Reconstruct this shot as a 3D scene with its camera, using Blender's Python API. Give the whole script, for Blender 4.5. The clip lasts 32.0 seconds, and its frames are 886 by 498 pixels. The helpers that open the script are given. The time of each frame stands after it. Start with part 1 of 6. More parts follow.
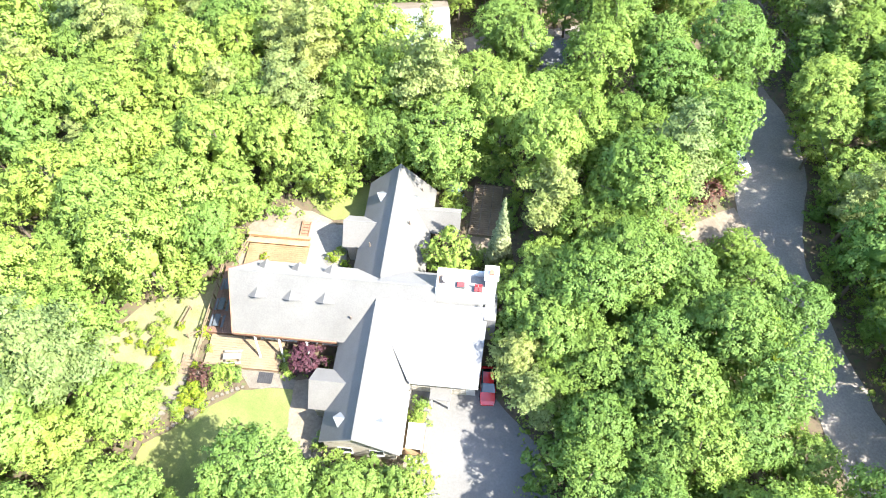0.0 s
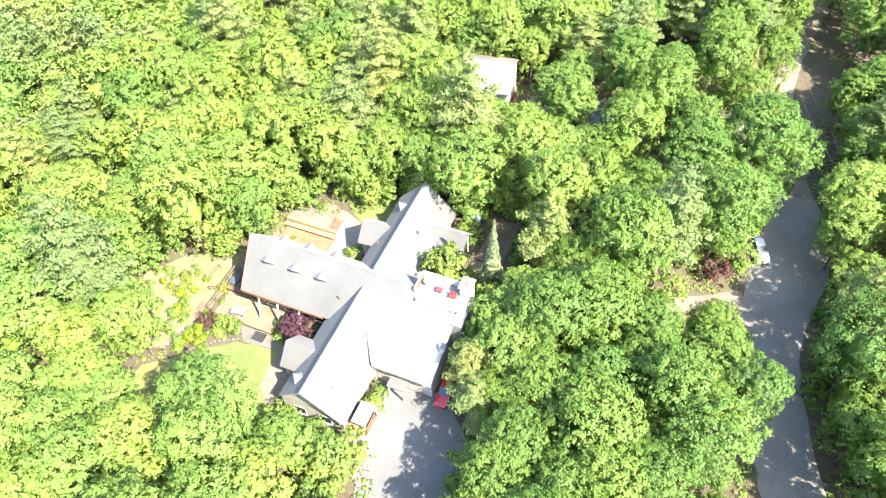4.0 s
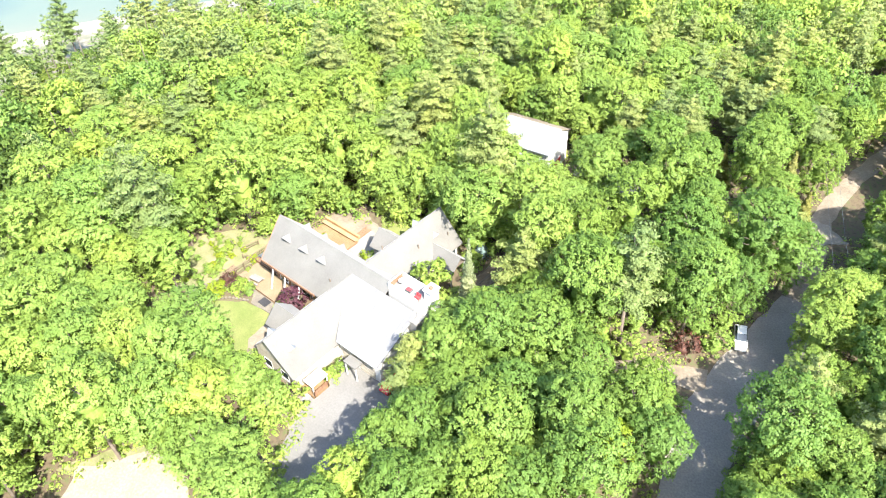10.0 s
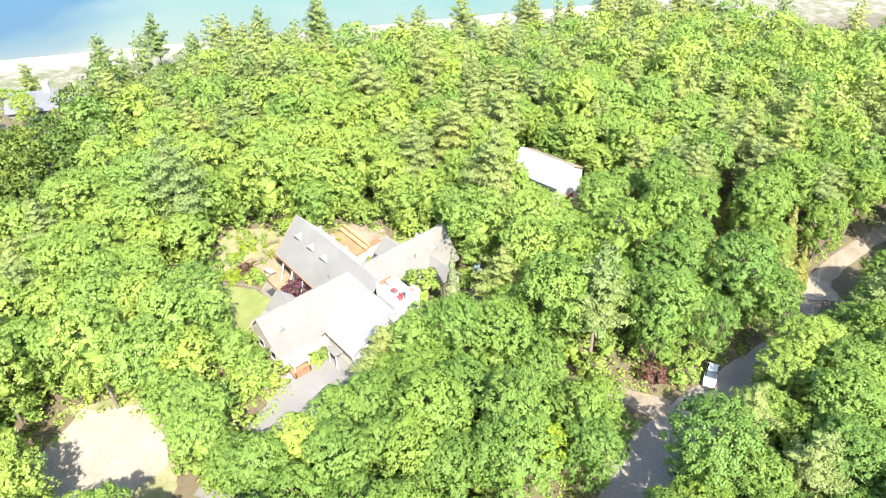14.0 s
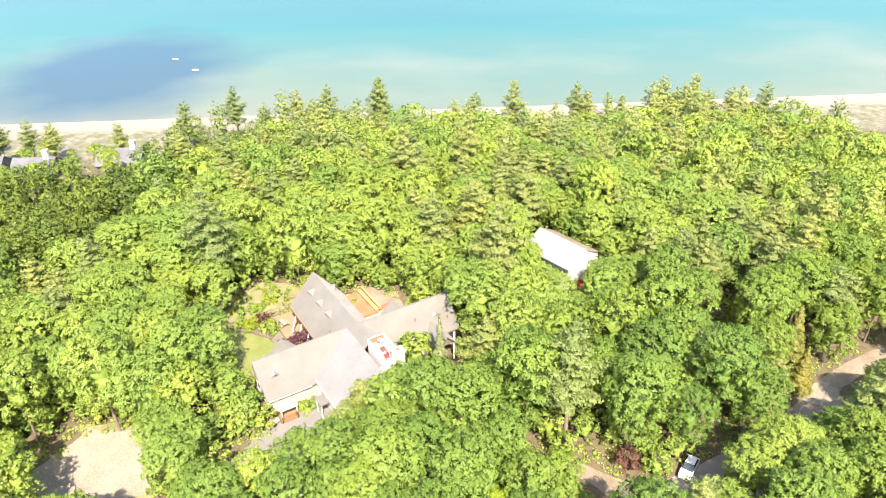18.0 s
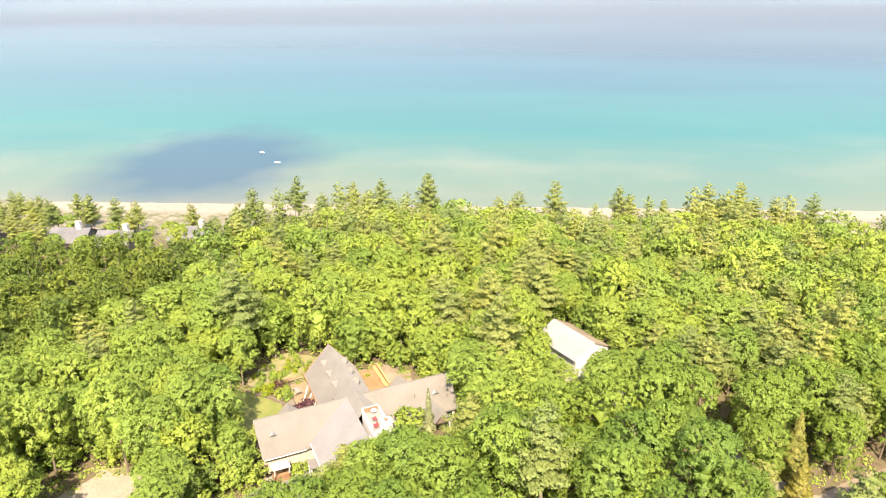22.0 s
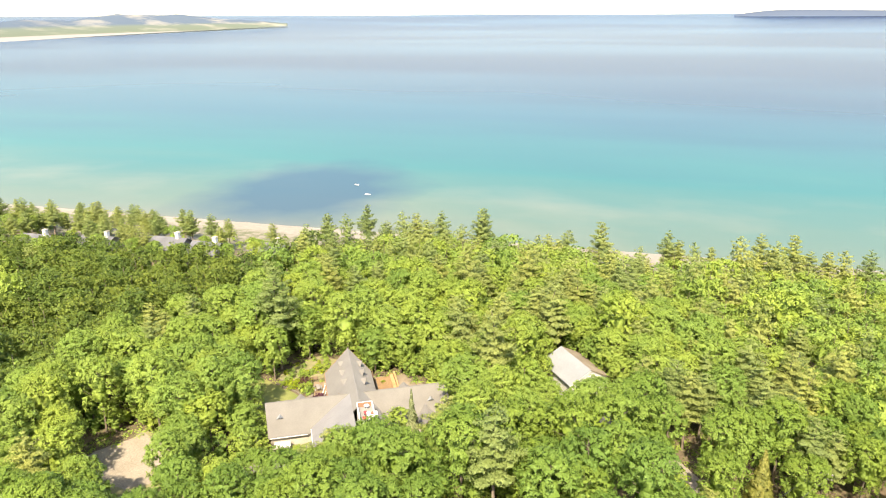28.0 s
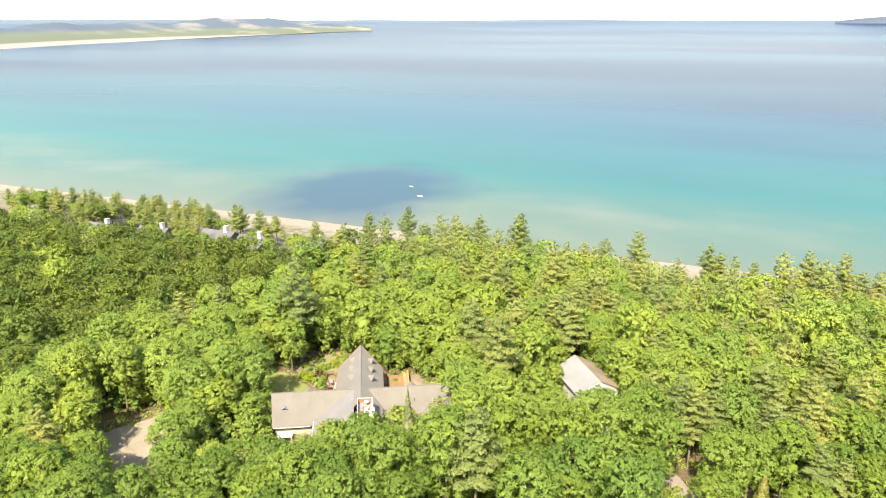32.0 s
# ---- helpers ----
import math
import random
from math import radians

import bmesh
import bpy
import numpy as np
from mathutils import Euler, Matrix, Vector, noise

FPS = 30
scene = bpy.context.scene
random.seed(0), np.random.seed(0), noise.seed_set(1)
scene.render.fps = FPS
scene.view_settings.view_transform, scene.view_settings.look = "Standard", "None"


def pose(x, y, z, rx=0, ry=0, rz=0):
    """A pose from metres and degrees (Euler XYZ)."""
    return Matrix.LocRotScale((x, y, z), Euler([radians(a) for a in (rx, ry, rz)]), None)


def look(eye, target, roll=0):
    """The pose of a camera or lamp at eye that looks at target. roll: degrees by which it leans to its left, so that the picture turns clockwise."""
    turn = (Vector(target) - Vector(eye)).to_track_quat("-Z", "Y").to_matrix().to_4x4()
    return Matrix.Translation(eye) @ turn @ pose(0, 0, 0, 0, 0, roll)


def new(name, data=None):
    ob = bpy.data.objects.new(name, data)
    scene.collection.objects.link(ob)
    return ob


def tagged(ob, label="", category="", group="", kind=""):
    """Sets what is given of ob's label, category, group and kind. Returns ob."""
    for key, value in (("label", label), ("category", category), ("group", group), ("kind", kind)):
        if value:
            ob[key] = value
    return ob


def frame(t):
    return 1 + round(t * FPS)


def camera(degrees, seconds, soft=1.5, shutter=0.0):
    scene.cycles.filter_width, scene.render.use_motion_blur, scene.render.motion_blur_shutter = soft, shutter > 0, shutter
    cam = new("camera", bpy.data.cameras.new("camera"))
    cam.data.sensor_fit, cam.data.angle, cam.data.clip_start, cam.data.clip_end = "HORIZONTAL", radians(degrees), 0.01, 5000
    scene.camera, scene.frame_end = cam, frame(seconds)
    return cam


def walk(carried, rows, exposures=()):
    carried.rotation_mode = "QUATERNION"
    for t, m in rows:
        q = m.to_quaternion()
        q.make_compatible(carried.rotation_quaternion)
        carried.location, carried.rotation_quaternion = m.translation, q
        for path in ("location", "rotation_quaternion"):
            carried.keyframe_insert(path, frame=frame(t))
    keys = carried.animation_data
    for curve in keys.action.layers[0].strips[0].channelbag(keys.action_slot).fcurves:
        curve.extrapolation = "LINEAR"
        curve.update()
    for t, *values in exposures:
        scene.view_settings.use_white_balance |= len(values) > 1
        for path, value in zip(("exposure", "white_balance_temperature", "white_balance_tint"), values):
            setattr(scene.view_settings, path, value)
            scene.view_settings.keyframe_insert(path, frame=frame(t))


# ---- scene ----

cam = camera(64.4, 32.0, soft=1.0)
# seconds, eye x y z, yaw, pitch, roll
PATH = [
    (0, -3.52, -0.29, 76.39, 7.03, -57.37, -1.10),
    (1, 0.95, -2.39, 76.47, 12.08, -55.43, -1.66),
    (2, 5.60, -4.17, 76.69, 16.64, -53.68, -2.10),
    (3, 10.47, -5.77, 76.79, 20.95, -52.02, -2.60),
    (3.5, 12.68, -6.63, 76.75, 22.73, -51.09, -2.57),
    (5.5, 22.08, -9.14, 77.16, 28.97, -47.67, -2.23),
    (6, 23.98, -8.74, 77.02, 30.49, -47.23, -2.10),
    (7, 28.11, -8.38, 76.76, 33.61, -46.15, -2.14),
    (8, 32.32, -8.42, 76.76, 36.52, -44.96, -2.05),
    (9, 36.97, -8.60, 76.63, 39.24, -43.45, -2.10),
    (10, 41.49, -8.96, 76.67, 41.51, -42.04, -1.79),
    (11, 46.14, -9.29, 76.70, 43.78, -40.52, -1.63),
    (12, 50.72, -9.17, 76.62, 45.78, -39.29, -1.35),
    (13, 54.28, -8.10, 76.49, 47.87, -38.36, -1.14),
    (14, 57.79, -6.56, 76.61, 49.91, -37.64, -1.00),
    (14.5, 59.52, -5.66, 76.72, 51.11, -37.28, -0.96),
    (16.5, 66.28, -1.54, 77.24, 55.48, -34.13, -0.87),
    (17, 67.94, -0.44, 77.36, 56.59, -32.95, -0.87),
    (18, 71.26, 1.82, 77.52, 58.73, -30.76, -0.87),
    (19, 74.58, 4.10, 77.61, 60.75, -28.49, -0.88),
    (20, 77.95, 6.39, 77.63, 62.78, -26.17, -0.88),
    (20.5, 79.65, 7.55, 77.62, 63.77, -24.99, -0.87),
    (21, 81.37, 8.71, 77.59, 64.81, -23.77, -0.86),
    (21.5, 83.10, 9.89, 77.56, 65.74, -22.73, -0.85),
    (22, 84.86, 11.07, 77.53, 66.71, -22.40, -0.84),
    (22.5, 86.63, 12.28, 77.49, 67.67, -22.09, -0.82),
    (23, 88.41, 13.50, 77.46, 68.59, -21.78, -0.79),
    (24, 92.00, 16.01, 77.42, 70.40, -21.04, -0.73),
    (25, 95.56, 18.63, 77.44, 72.19, -20.46, -0.65),
    (25.5, 97.32, 20.00, 77.47, 73.09, -20.13, -0.60),
    (28, 105.14, 27.35, 77.81, 77.31, -18.64, -0.33),
    (29, 107.41, 30.52, 77.96, 78.91, -18.39, -0.23),
    (30, 108.83, 33.76, 78.02, 80.49, -18.34, -0.14),
    (31, 109.10, 37.00, 77.86, 82.26, -18.30, -0.07),
    (32, 107.83, 40.14, 77.35, 83.86, -18.25, -0.05),
]
walk(cam, [(t, pose(x, y, z, 0, 0, yaw) @ pose(0, 0, 0, 90 + pitch) @ pose(0, 0, 0, 0, 0, roll))
           for t, x, y, z, yaw, pitch, roll in PATH],
     exposures=[(0, 2.72, 6320, 10.5), (8, 2.57, 6480, 10), (14, 2.43, 6560, 10), (17, 2.34, 7000, 13), (19.5, 2.26, 8200, 19), (23, 2.15, 8600, 17), (27, 2.04, 8400, 13), (32, 1.98, 8200, 12)])

# ---- sky and sun ----
SUN_AZ, SUN_EL = radians(-22.0), radians(49.0)      # azimuth from +x towards +y
world = bpy.data.worlds.new("world")
scene.world = world
world.use_nodes = True
wn, wl = world.node_tree.nodes, world.node_tree.links
sky = wn.new("ShaderNodeTexSky")
sky.sky_type, sky.sun_disc = "NISHITA", False
sky.sun_elevation, sky.sun_rotation = SUN_EL, radians(90.0) - SUN_AZ
sky.air_density, sky.dust_density, sky.ozone_density = 1.0, 1.0, 1.0
wn["Background"].inputs["Strength"].default_value = 0.15
wl.new(sky.outputs[0], wn["Background"].inputs["Color"])
sun_data = bpy.data.lights.new("sun", "SUN")
sun_data.energy, sun_data.angle, sun_data.color = 3.75, radians(0.6), (1.0, 0.95, 0.86)
sun = new("sun", sun_data)
sun_dir = Vector((math.cos(SUN_EL) * math.cos(SUN_AZ), math.cos(SUN_EL) * math.sin(SUN_AZ), math.sin(SUN_EL)))
sun.matrix_world = look(sun_dir * 300, (0, 0, 0))


# ---- materials ----
def material(name, rough=0.85, metal=0.0):
    m = bpy.data.materials.new(name)
    m.use_nodes = True
    b = m.node_tree.nodes["Principled BSDF"]
    b.inputs["Roughness"].default_value, b.inputs["Metallic"].default_value = rough, metal
    return m, m.node_tree.nodes, m.node_tree.links, b


def ramp(n, l, fac, stops):
    r = n.new("ShaderNodeValToRGB")
    while len(r.color_ramp.elements) < len(stops):
        r.color_ramp.elements.new(0.5)
    for e, (p, c) in zip(r.color_ramp.elements, stops):
        e.position, e.color = p, (*c, 1)
    l.new(fac, r.inputs[0])
    return r.outputs[0]


def noise_tex(n, l, scale, detail=4.0, coords="Object", rough=0.6):
    t = n.new("ShaderNodeTexNoise")
    t.inputs["Scale"].default_value, t.inputs["Detail"].default_value = scale, detail
    t.inputs["Roughness"].default_value = rough
    c = n.new("ShaderNodeTexCoord")
    l.new(c.outputs[coords], t.inputs["Vector"])
    return t.outputs["Fac"]


def mixed(n, l, fac, a, b, mode="MIX"):
    x = n.new("ShaderNodeMix")
    x.data_type, x.blend_type = "RGBA", mode
    for key, v in ((0, fac), (6, a), (7, b)):
        if isinstance(v, (int, float)):
            x.inputs[key].default_value = v
        elif isinstance(v, tuple):
            x.inputs[key].default_value = (*v, 1)
        else:
            l.new(v, x.inputs[key])
    return x.outputs[2]


def bumped(n, l, b, height, strength=0.3, distance=0.05):
    u = n.new("ShaderNodeBump")
    u.inputs["Strength"].default_value, u.inputs["Distance"].default_value = strength, distance
    l.new(height, u.inputs["Height"])
    l.new(u.outputs[0], b.inputs["Normal"])


def two_scale(name, dark, light, big=0.15, fine=3.0, rough=0.9, bump=0.3, coords="Object", fine_amount=0.35):
    """A surface with wide stains and fine grain."""
    m, n, l, b = material(name, rough)
    wide, grain = noise_tex(n, l, big, 5, coords), noise_tex(n, l, fine, 6, coords)
    c = ramp(n, l, wide, [(0.3, dark), (0.7, light)])
    g = ramp(n, l, grain, [(0.25, (0.55, 0.55, 0.55)), (0.75, (1.25, 1.25, 1.25))])
    l.new(mixed(n, l, fine_amount * 2, c, g, "MULTIPLY"), b.inputs["Base Color"])
    if bump:
        bumped(n, l, b, grain, bump)
    return m


def leaf_material(name, dark, mid, light, glow=0.35, tree_spread=0.85):
    """Foliage: each leaf clump and each tree has its own shade; some light passes through."""
    m, n, l, b = material(name, 0.55)
    geo, info = n.new("ShaderNodeNewGeometry"), n.new("ShaderNodeObjectInfo")
    c = ramp(n, l, geo.outputs["Random Per Island"], [(0.0, dark), (0.5, mid), (1.0, light)])
    tex = n.new("ShaderNodeTexNoise")
    tex.inputs["Scale"].default_value, tex.inputs["Detail"].default_value = 0.11, 1.0
    l.new(geo.outputs["Position"], tex.inputs["Vector"])
    tone = ramp(n, l, tex.outputs["Fac"], [(0.3, (0.78, 0.84, 0.8)), (0.5, (1, 1, 1)), (0.7, (1.1, 1.06, 0.97))])
    own, add, wrap = n.new("ShaderNodeAttribute"), n.new("ShaderNodeMath"), n.new("ShaderNodeMath")
    own.attribute_name, wrap.operation = "tone", "FRACT"     # the woods' trees carry their own tone
    l.new(own.outputs["Fac"], add.inputs[0])
    l.new(info.outputs["Random"], add.inputs[1])
    l.new(add.outputs[0], wrap.inputs[0])
    tree = ramp(n, l, wrap.outputs[0], [(0.0, (0.68, 0.8, 0.85)), (0.4, (0.93, 0.97, 1.0)), (0.7, (1.05, 1.02, 0.98)), (1.0, (1.13, 1.08, 0.96))])
    c = mixed(n, l, tree_spread, c, mixed(n, l, 1.0, tone, tree, "MULTIPLY"), "MULTIPLY")
    speck = n.new("ShaderNodeTexNoise")
    speck.inputs["Scale"].default_value, speck.inputs["Detail"].default_value = 3.6, 4.0
    l.new(geo.outputs["Position"], speck.inputs["Vector"])
    c = mixed(n, l, 0.5, c, ramp(n, l, speck.outputs["Fac"], [(0.32, (0.55, 0.58, 0.55)), (0.5, (1, 1, 1)), (0.66, (1.24, 1.22, 1.2))]), "MULTIPLY")
    bumped(n, l, b, speck.outputs["Fac"], 0.4, 0.3)
    l.new(c, b.inputs["Base Color"])
    b.inputs["Specular IOR Level"].default_value = 0.25
    tr = n.new("ShaderNodeBsdfTranslucent")
    l.new(c, tr.inputs["Color"])
    mix = n.new("ShaderNodeMixShader")
    mix.inputs[0].default_value = glow
    l.new(b.outputs[0], mix.inputs[1])
    l.new(tr.outputs[0], mix.inputs[2])
    l.new(mix.outputs[0], n["Material Output"].inputs["Surface"])
    return m


LEAF = leaf_material("broad_leaves", (0.204, 0.294, 0.055), (0.236, 0.328, 0.066), (0.272, 0.36, 0.08), 0.41)
LEAF_MAPLE = leaf_material("maple_leaves", (0.14, 0.222, 0.039), (0.163, 0.25, 0.046), (0.19, 0.278, 0.056), 0.39)
LEAF_YELLOW = leaf_material("yellow_green_leaves", (0.19, 0.26, 0.022), (0.26, 0.34, 0.03), (0.34, 0.41, 0.045), 0.5)
NEEDLE = leaf_material("pine_needles", (0.226, 0.272, 0.083), (0.258, 0.304, 0.097), (0.292, 0.338, 0.112), 0.46)
# broad leaves with a cloud's shade put into their colour
LEAF_CLOUDED = leaf_material("cloud_dimmed_leaves", (0.0825, 0.127, 0.0238), (0.119, 0.17, 0.0306), (0.165, 0.218, 0.0425), 0.4)
SPRUCE = leaf_material("spruce_needles", (0.15, 0.175, 0.08), (0.2, 0.23, 0.11), (0.27, 0.295, 0.15), 0.35)
RUSTY = leaf_material("rusty_needles", (0.17, 0.18, 0.045), (0.24, 0.24, 0.06), (0.31, 0.29, 0.08), 0.45)
BLUE_SPRUCE = leaf_material("blue_spruce_needles", (0.07, 0.11, 0.1), (0.12, 0.17, 0.16), (0.2, 0.26, 0.25), 0.15)
PLUM = leaf_material("plum_leaves", (0.065, 0.02, 0.028), (0.115, 0.038, 0.05), (0.175, 0.065, 0.085), 0.3)
BROWN_LEAF = leaf_material("bronze_leaves", (0.05, 0.025, 0.02), (0.09, 0.04, 0.03), (0.14, 0.06, 0.045), 0.25)
BARK = two_scale("bark", (0.1, 0.075, 0.055), (0.2, 0.165, 0.13), 0.8, 9, 0.95, 0.6)
SHINGLE = two_scale("roof_shingles", (0.107, 0.102, 0.091), (0.139, 0.133, 0.119), 0.25, 6, 0.9, 0.15, fine_amount=0.16)
METAL_ROOF = two_scale("pale_roofing", (0.135, 0.134, 0.132), (0.165, 0.163, 0.16), 0.3, 5, 0.6, 0.08, fine_amount=0.14)
cover = SHINGLE.node_tree.nodes["Principled BSDF"]     # mineral granules shine at a low angle
cover.inputs["Sheen Weight"].default_value, cover.inputs["Sheen Roughness"].default_value = 0.13, 0.45
SIDING = two_scale("cream_siding", (0.332, 0.299, 0.241), (0.415, 0.382, 0.315), 0.4, 6, 0.8, 0.1)
WHITE = two_scale("white_paint", (0.457, 0.457, 0.44), (0.531, 0.531, 0.515), 0.5, 8, 0.6, 0.05)
WOOD_TRIM = two_scale("stained_fascia", (0.18, 0.092, 0.052), (0.26, 0.142, 0.085), 0.6, 9, 0.7, 0.2)
DECK = two_scale("deck_boards", (0.166, 0.0996, 0.0456), (0.241, 0.154, 0.0789), 0.5, 7, 0.8, 0.3)
ASPHALT = two_scale("driveway_asphalt", (0.116, 0.111, 0.102), (0.168, 0.161, 0.149), 0.12, 4, 0.9, 0.05, fine_amount=0.2)
ROAD = two_scale("road_asphalt", (0.168, 0.147, 0.123), (0.248, 0.22, 0.186), 0.1, 4, 0.9, 0.25)
SANDY = two_scale("sandy_dirt", (0.133, 0.104, 0.0706), (0.224, 0.187, 0.141), 0.2, 3, 0.95, 0.3)
DRY_GRASS = two_scale("dry_garden_grass", (0.115, 0.13, 0.042), (0.215, 0.19, 0.11), 0.35, 5, 0.95, 0.4)
LIGHT_SAND = two_scale("pale_gravel", (0.183, 0.158, 0.12), (0.257, 0.228, 0.183), 0.2, 3, 0.95, 0.3)
BARN_ROOF = two_scale("weathered_pale_shingles", (0.152, 0.163, 0.169), (0.192, 0.204, 0.21), 0.3, 5, 0.8, 0.1, fine_amount=0.16)
PAVING = two_scale("concrete_paving", (0.166, 0.156, 0.137), (0.224, 0.212, 0.193), 0.3, 4, 0.9, 0.2)
GLASS, _n, _l, _b = material("window_glass", 0.05)
_b.inputs["Base Color"].default_value = (0.03, 0.04, 0.045, 1)
_b.inputs["Specular IOR Level"].default_value = 0.8


# ---- lie of the land ----
SHORE_U, SHORE_N, SHORE_D = (0.468, 0.884), (-0.884, 0.468), 176.0
LAKE_Z = -6.0


def off_shore(x, y):
    return x * SHORE_N[0] + y * SHORE_N[1]


def along_shore(x, y):
    return x * SHORE_U[0] + y * SHORE_U[1]


def smooth(a, b, v):
    k = np.clip((v - a) / (b - a), 0, 1)
    return k * k * (3 - 2 * k)


def land(x, y):
    """Height of the ground."""
    d = off_shore(x, y)
    away = smooth(45, 90, np.hypot(x + 12, y - 38)) * (1 - smooth(110, 150, d))
    z = away * (0.7 * np.sin(x * 0.045 + 1.3) * np.cos(y * 0.05) + 0.35 * np.sin(x * 0.11 + y * 0.09))
    z = z - 0.8 * smooth(15, 30, x) - 4.0 * smooth(112, 142, d) - 2.0 * smooth(140, SHORE_D, d)
    return z - 5.0 * smooth(SHORE_D, SHORE_D + 60, d) - 0.12 * smooth(SHORE_D - 4, SHORE_D, d)


def mesh_object(name, verts, faces, mat, parent=None, flat=True):
    me = bpy.data.meshes.new(name)
    me.from_pydata([tuple(map(float, v)) for v in verts], [], faces)
    me.materials.append(mat)
    me.update()
    if not flat:
        me.shade_smooth()
    ob = new(name, me)
    if parent:
        ob.parent = parent
    return ob


def numpy_mesh(name, verts, faces, mat, normals=None):
    """A mesh of many quads or triangles from arrays; normals, one a vertex, soften its shading."""
    me = bpy.data.meshes.new(name)
    verts, faces = np.asarray(verts, np.float32), np.asarray(faces, np.int32)
    me.vertices.add(len(verts))
    me.vertices.foreach_set("co", verts.ravel())
    me.loops.add(faces.size)
    me.loops.foreach_set("vertex_index", faces.ravel())
    me.polygons.add(len(faces))
    me.polygons.foreach_set("loop_start", np.arange(0, faces.size, faces.shape[1], dtype=np.int32))
    me.materials.append(mat)
    me.update(calc_edges=True)
    if normals is not None:
        me.normals_split_custom_set_from_vertices(np.asarray(normals, np.float32))
    return me


def ground_material():
    """Leaf litter under the trees, dune grass on the bluff and pale sand along the water."""
    m, n, l, b = material("forest_floor_and_sand", 0.95)
    c = n.new("ShaderNodeTexCoord")
    dot = n.new("ShaderNodeVectorMath")
    dot.operation = "DOT_PRODUCT"
    dot.inputs[1].default_value = (*SHORE_N, 0)
    l.new(c.outputs["Object"], dot.inputs[0])
    wob = noise_tex(n, l, 0.06, 5)
    add = n.new("ShaderNodeMath")
    add.operation = "MULTIPLY_ADD"
    add.inputs[1].default_value = 16.0
    l.new(wob, add.inputs[0])
    l.new(dot.outputs["Value"], add.inputs[2])
    mr = n.new("ShaderNodeMapRange")
    mr.inputs["From Min"].default_value, mr.inputs["From Max"].default_value = 120.0, 195.0
    l.new(add.outputs[0], mr.inputs["Value"])
    grain = noise_tex(n, l, 1.3, 6)
    litter = ramp(n, l, grain, [(0.25, (0.035, 0.035, 0.015)), (0.5, (0.1, 0.072, 0.045)), (0.7, (0.065, 0.09, 0.024))])
    zone = ramp(n, l, mr.outputs[0], [(0.0, (0, 0, 0)), (0.22, (0, 0, 0)), (0.34, (1, 1, 1)), (1, (1, 1, 1))])
    dune = ramp(n, l, noise_tex(n, l, 0.35, 6), [(0.42, (0.166, 0.149, 0.116)), (0.5, (0.116, 0.108, 0.0664)), (0.64, (0.0706, 0.0789, 0.0332))])
    sand = ramp(n, l, noise_tex(n, l, 0.5, 6), [(0.3, (0.158, 0.141, 0.112)), (0.7, (0.207, 0.187, 0.154))])
    zone2 = ramp(n, l, mr.outputs[0], [(0.0, (0, 0, 0)), (0.62, (0, 0, 0)), (0.7, (1, 1, 1)), (1, (1, 1, 1))])
    l.new(mixed(n, l, zone, litter, mixed(n, l, zone2, dune, sand)), b.inputs["Base Color"])
    bumped(n, l, b, grain, 0.6, 0.15)
    return m


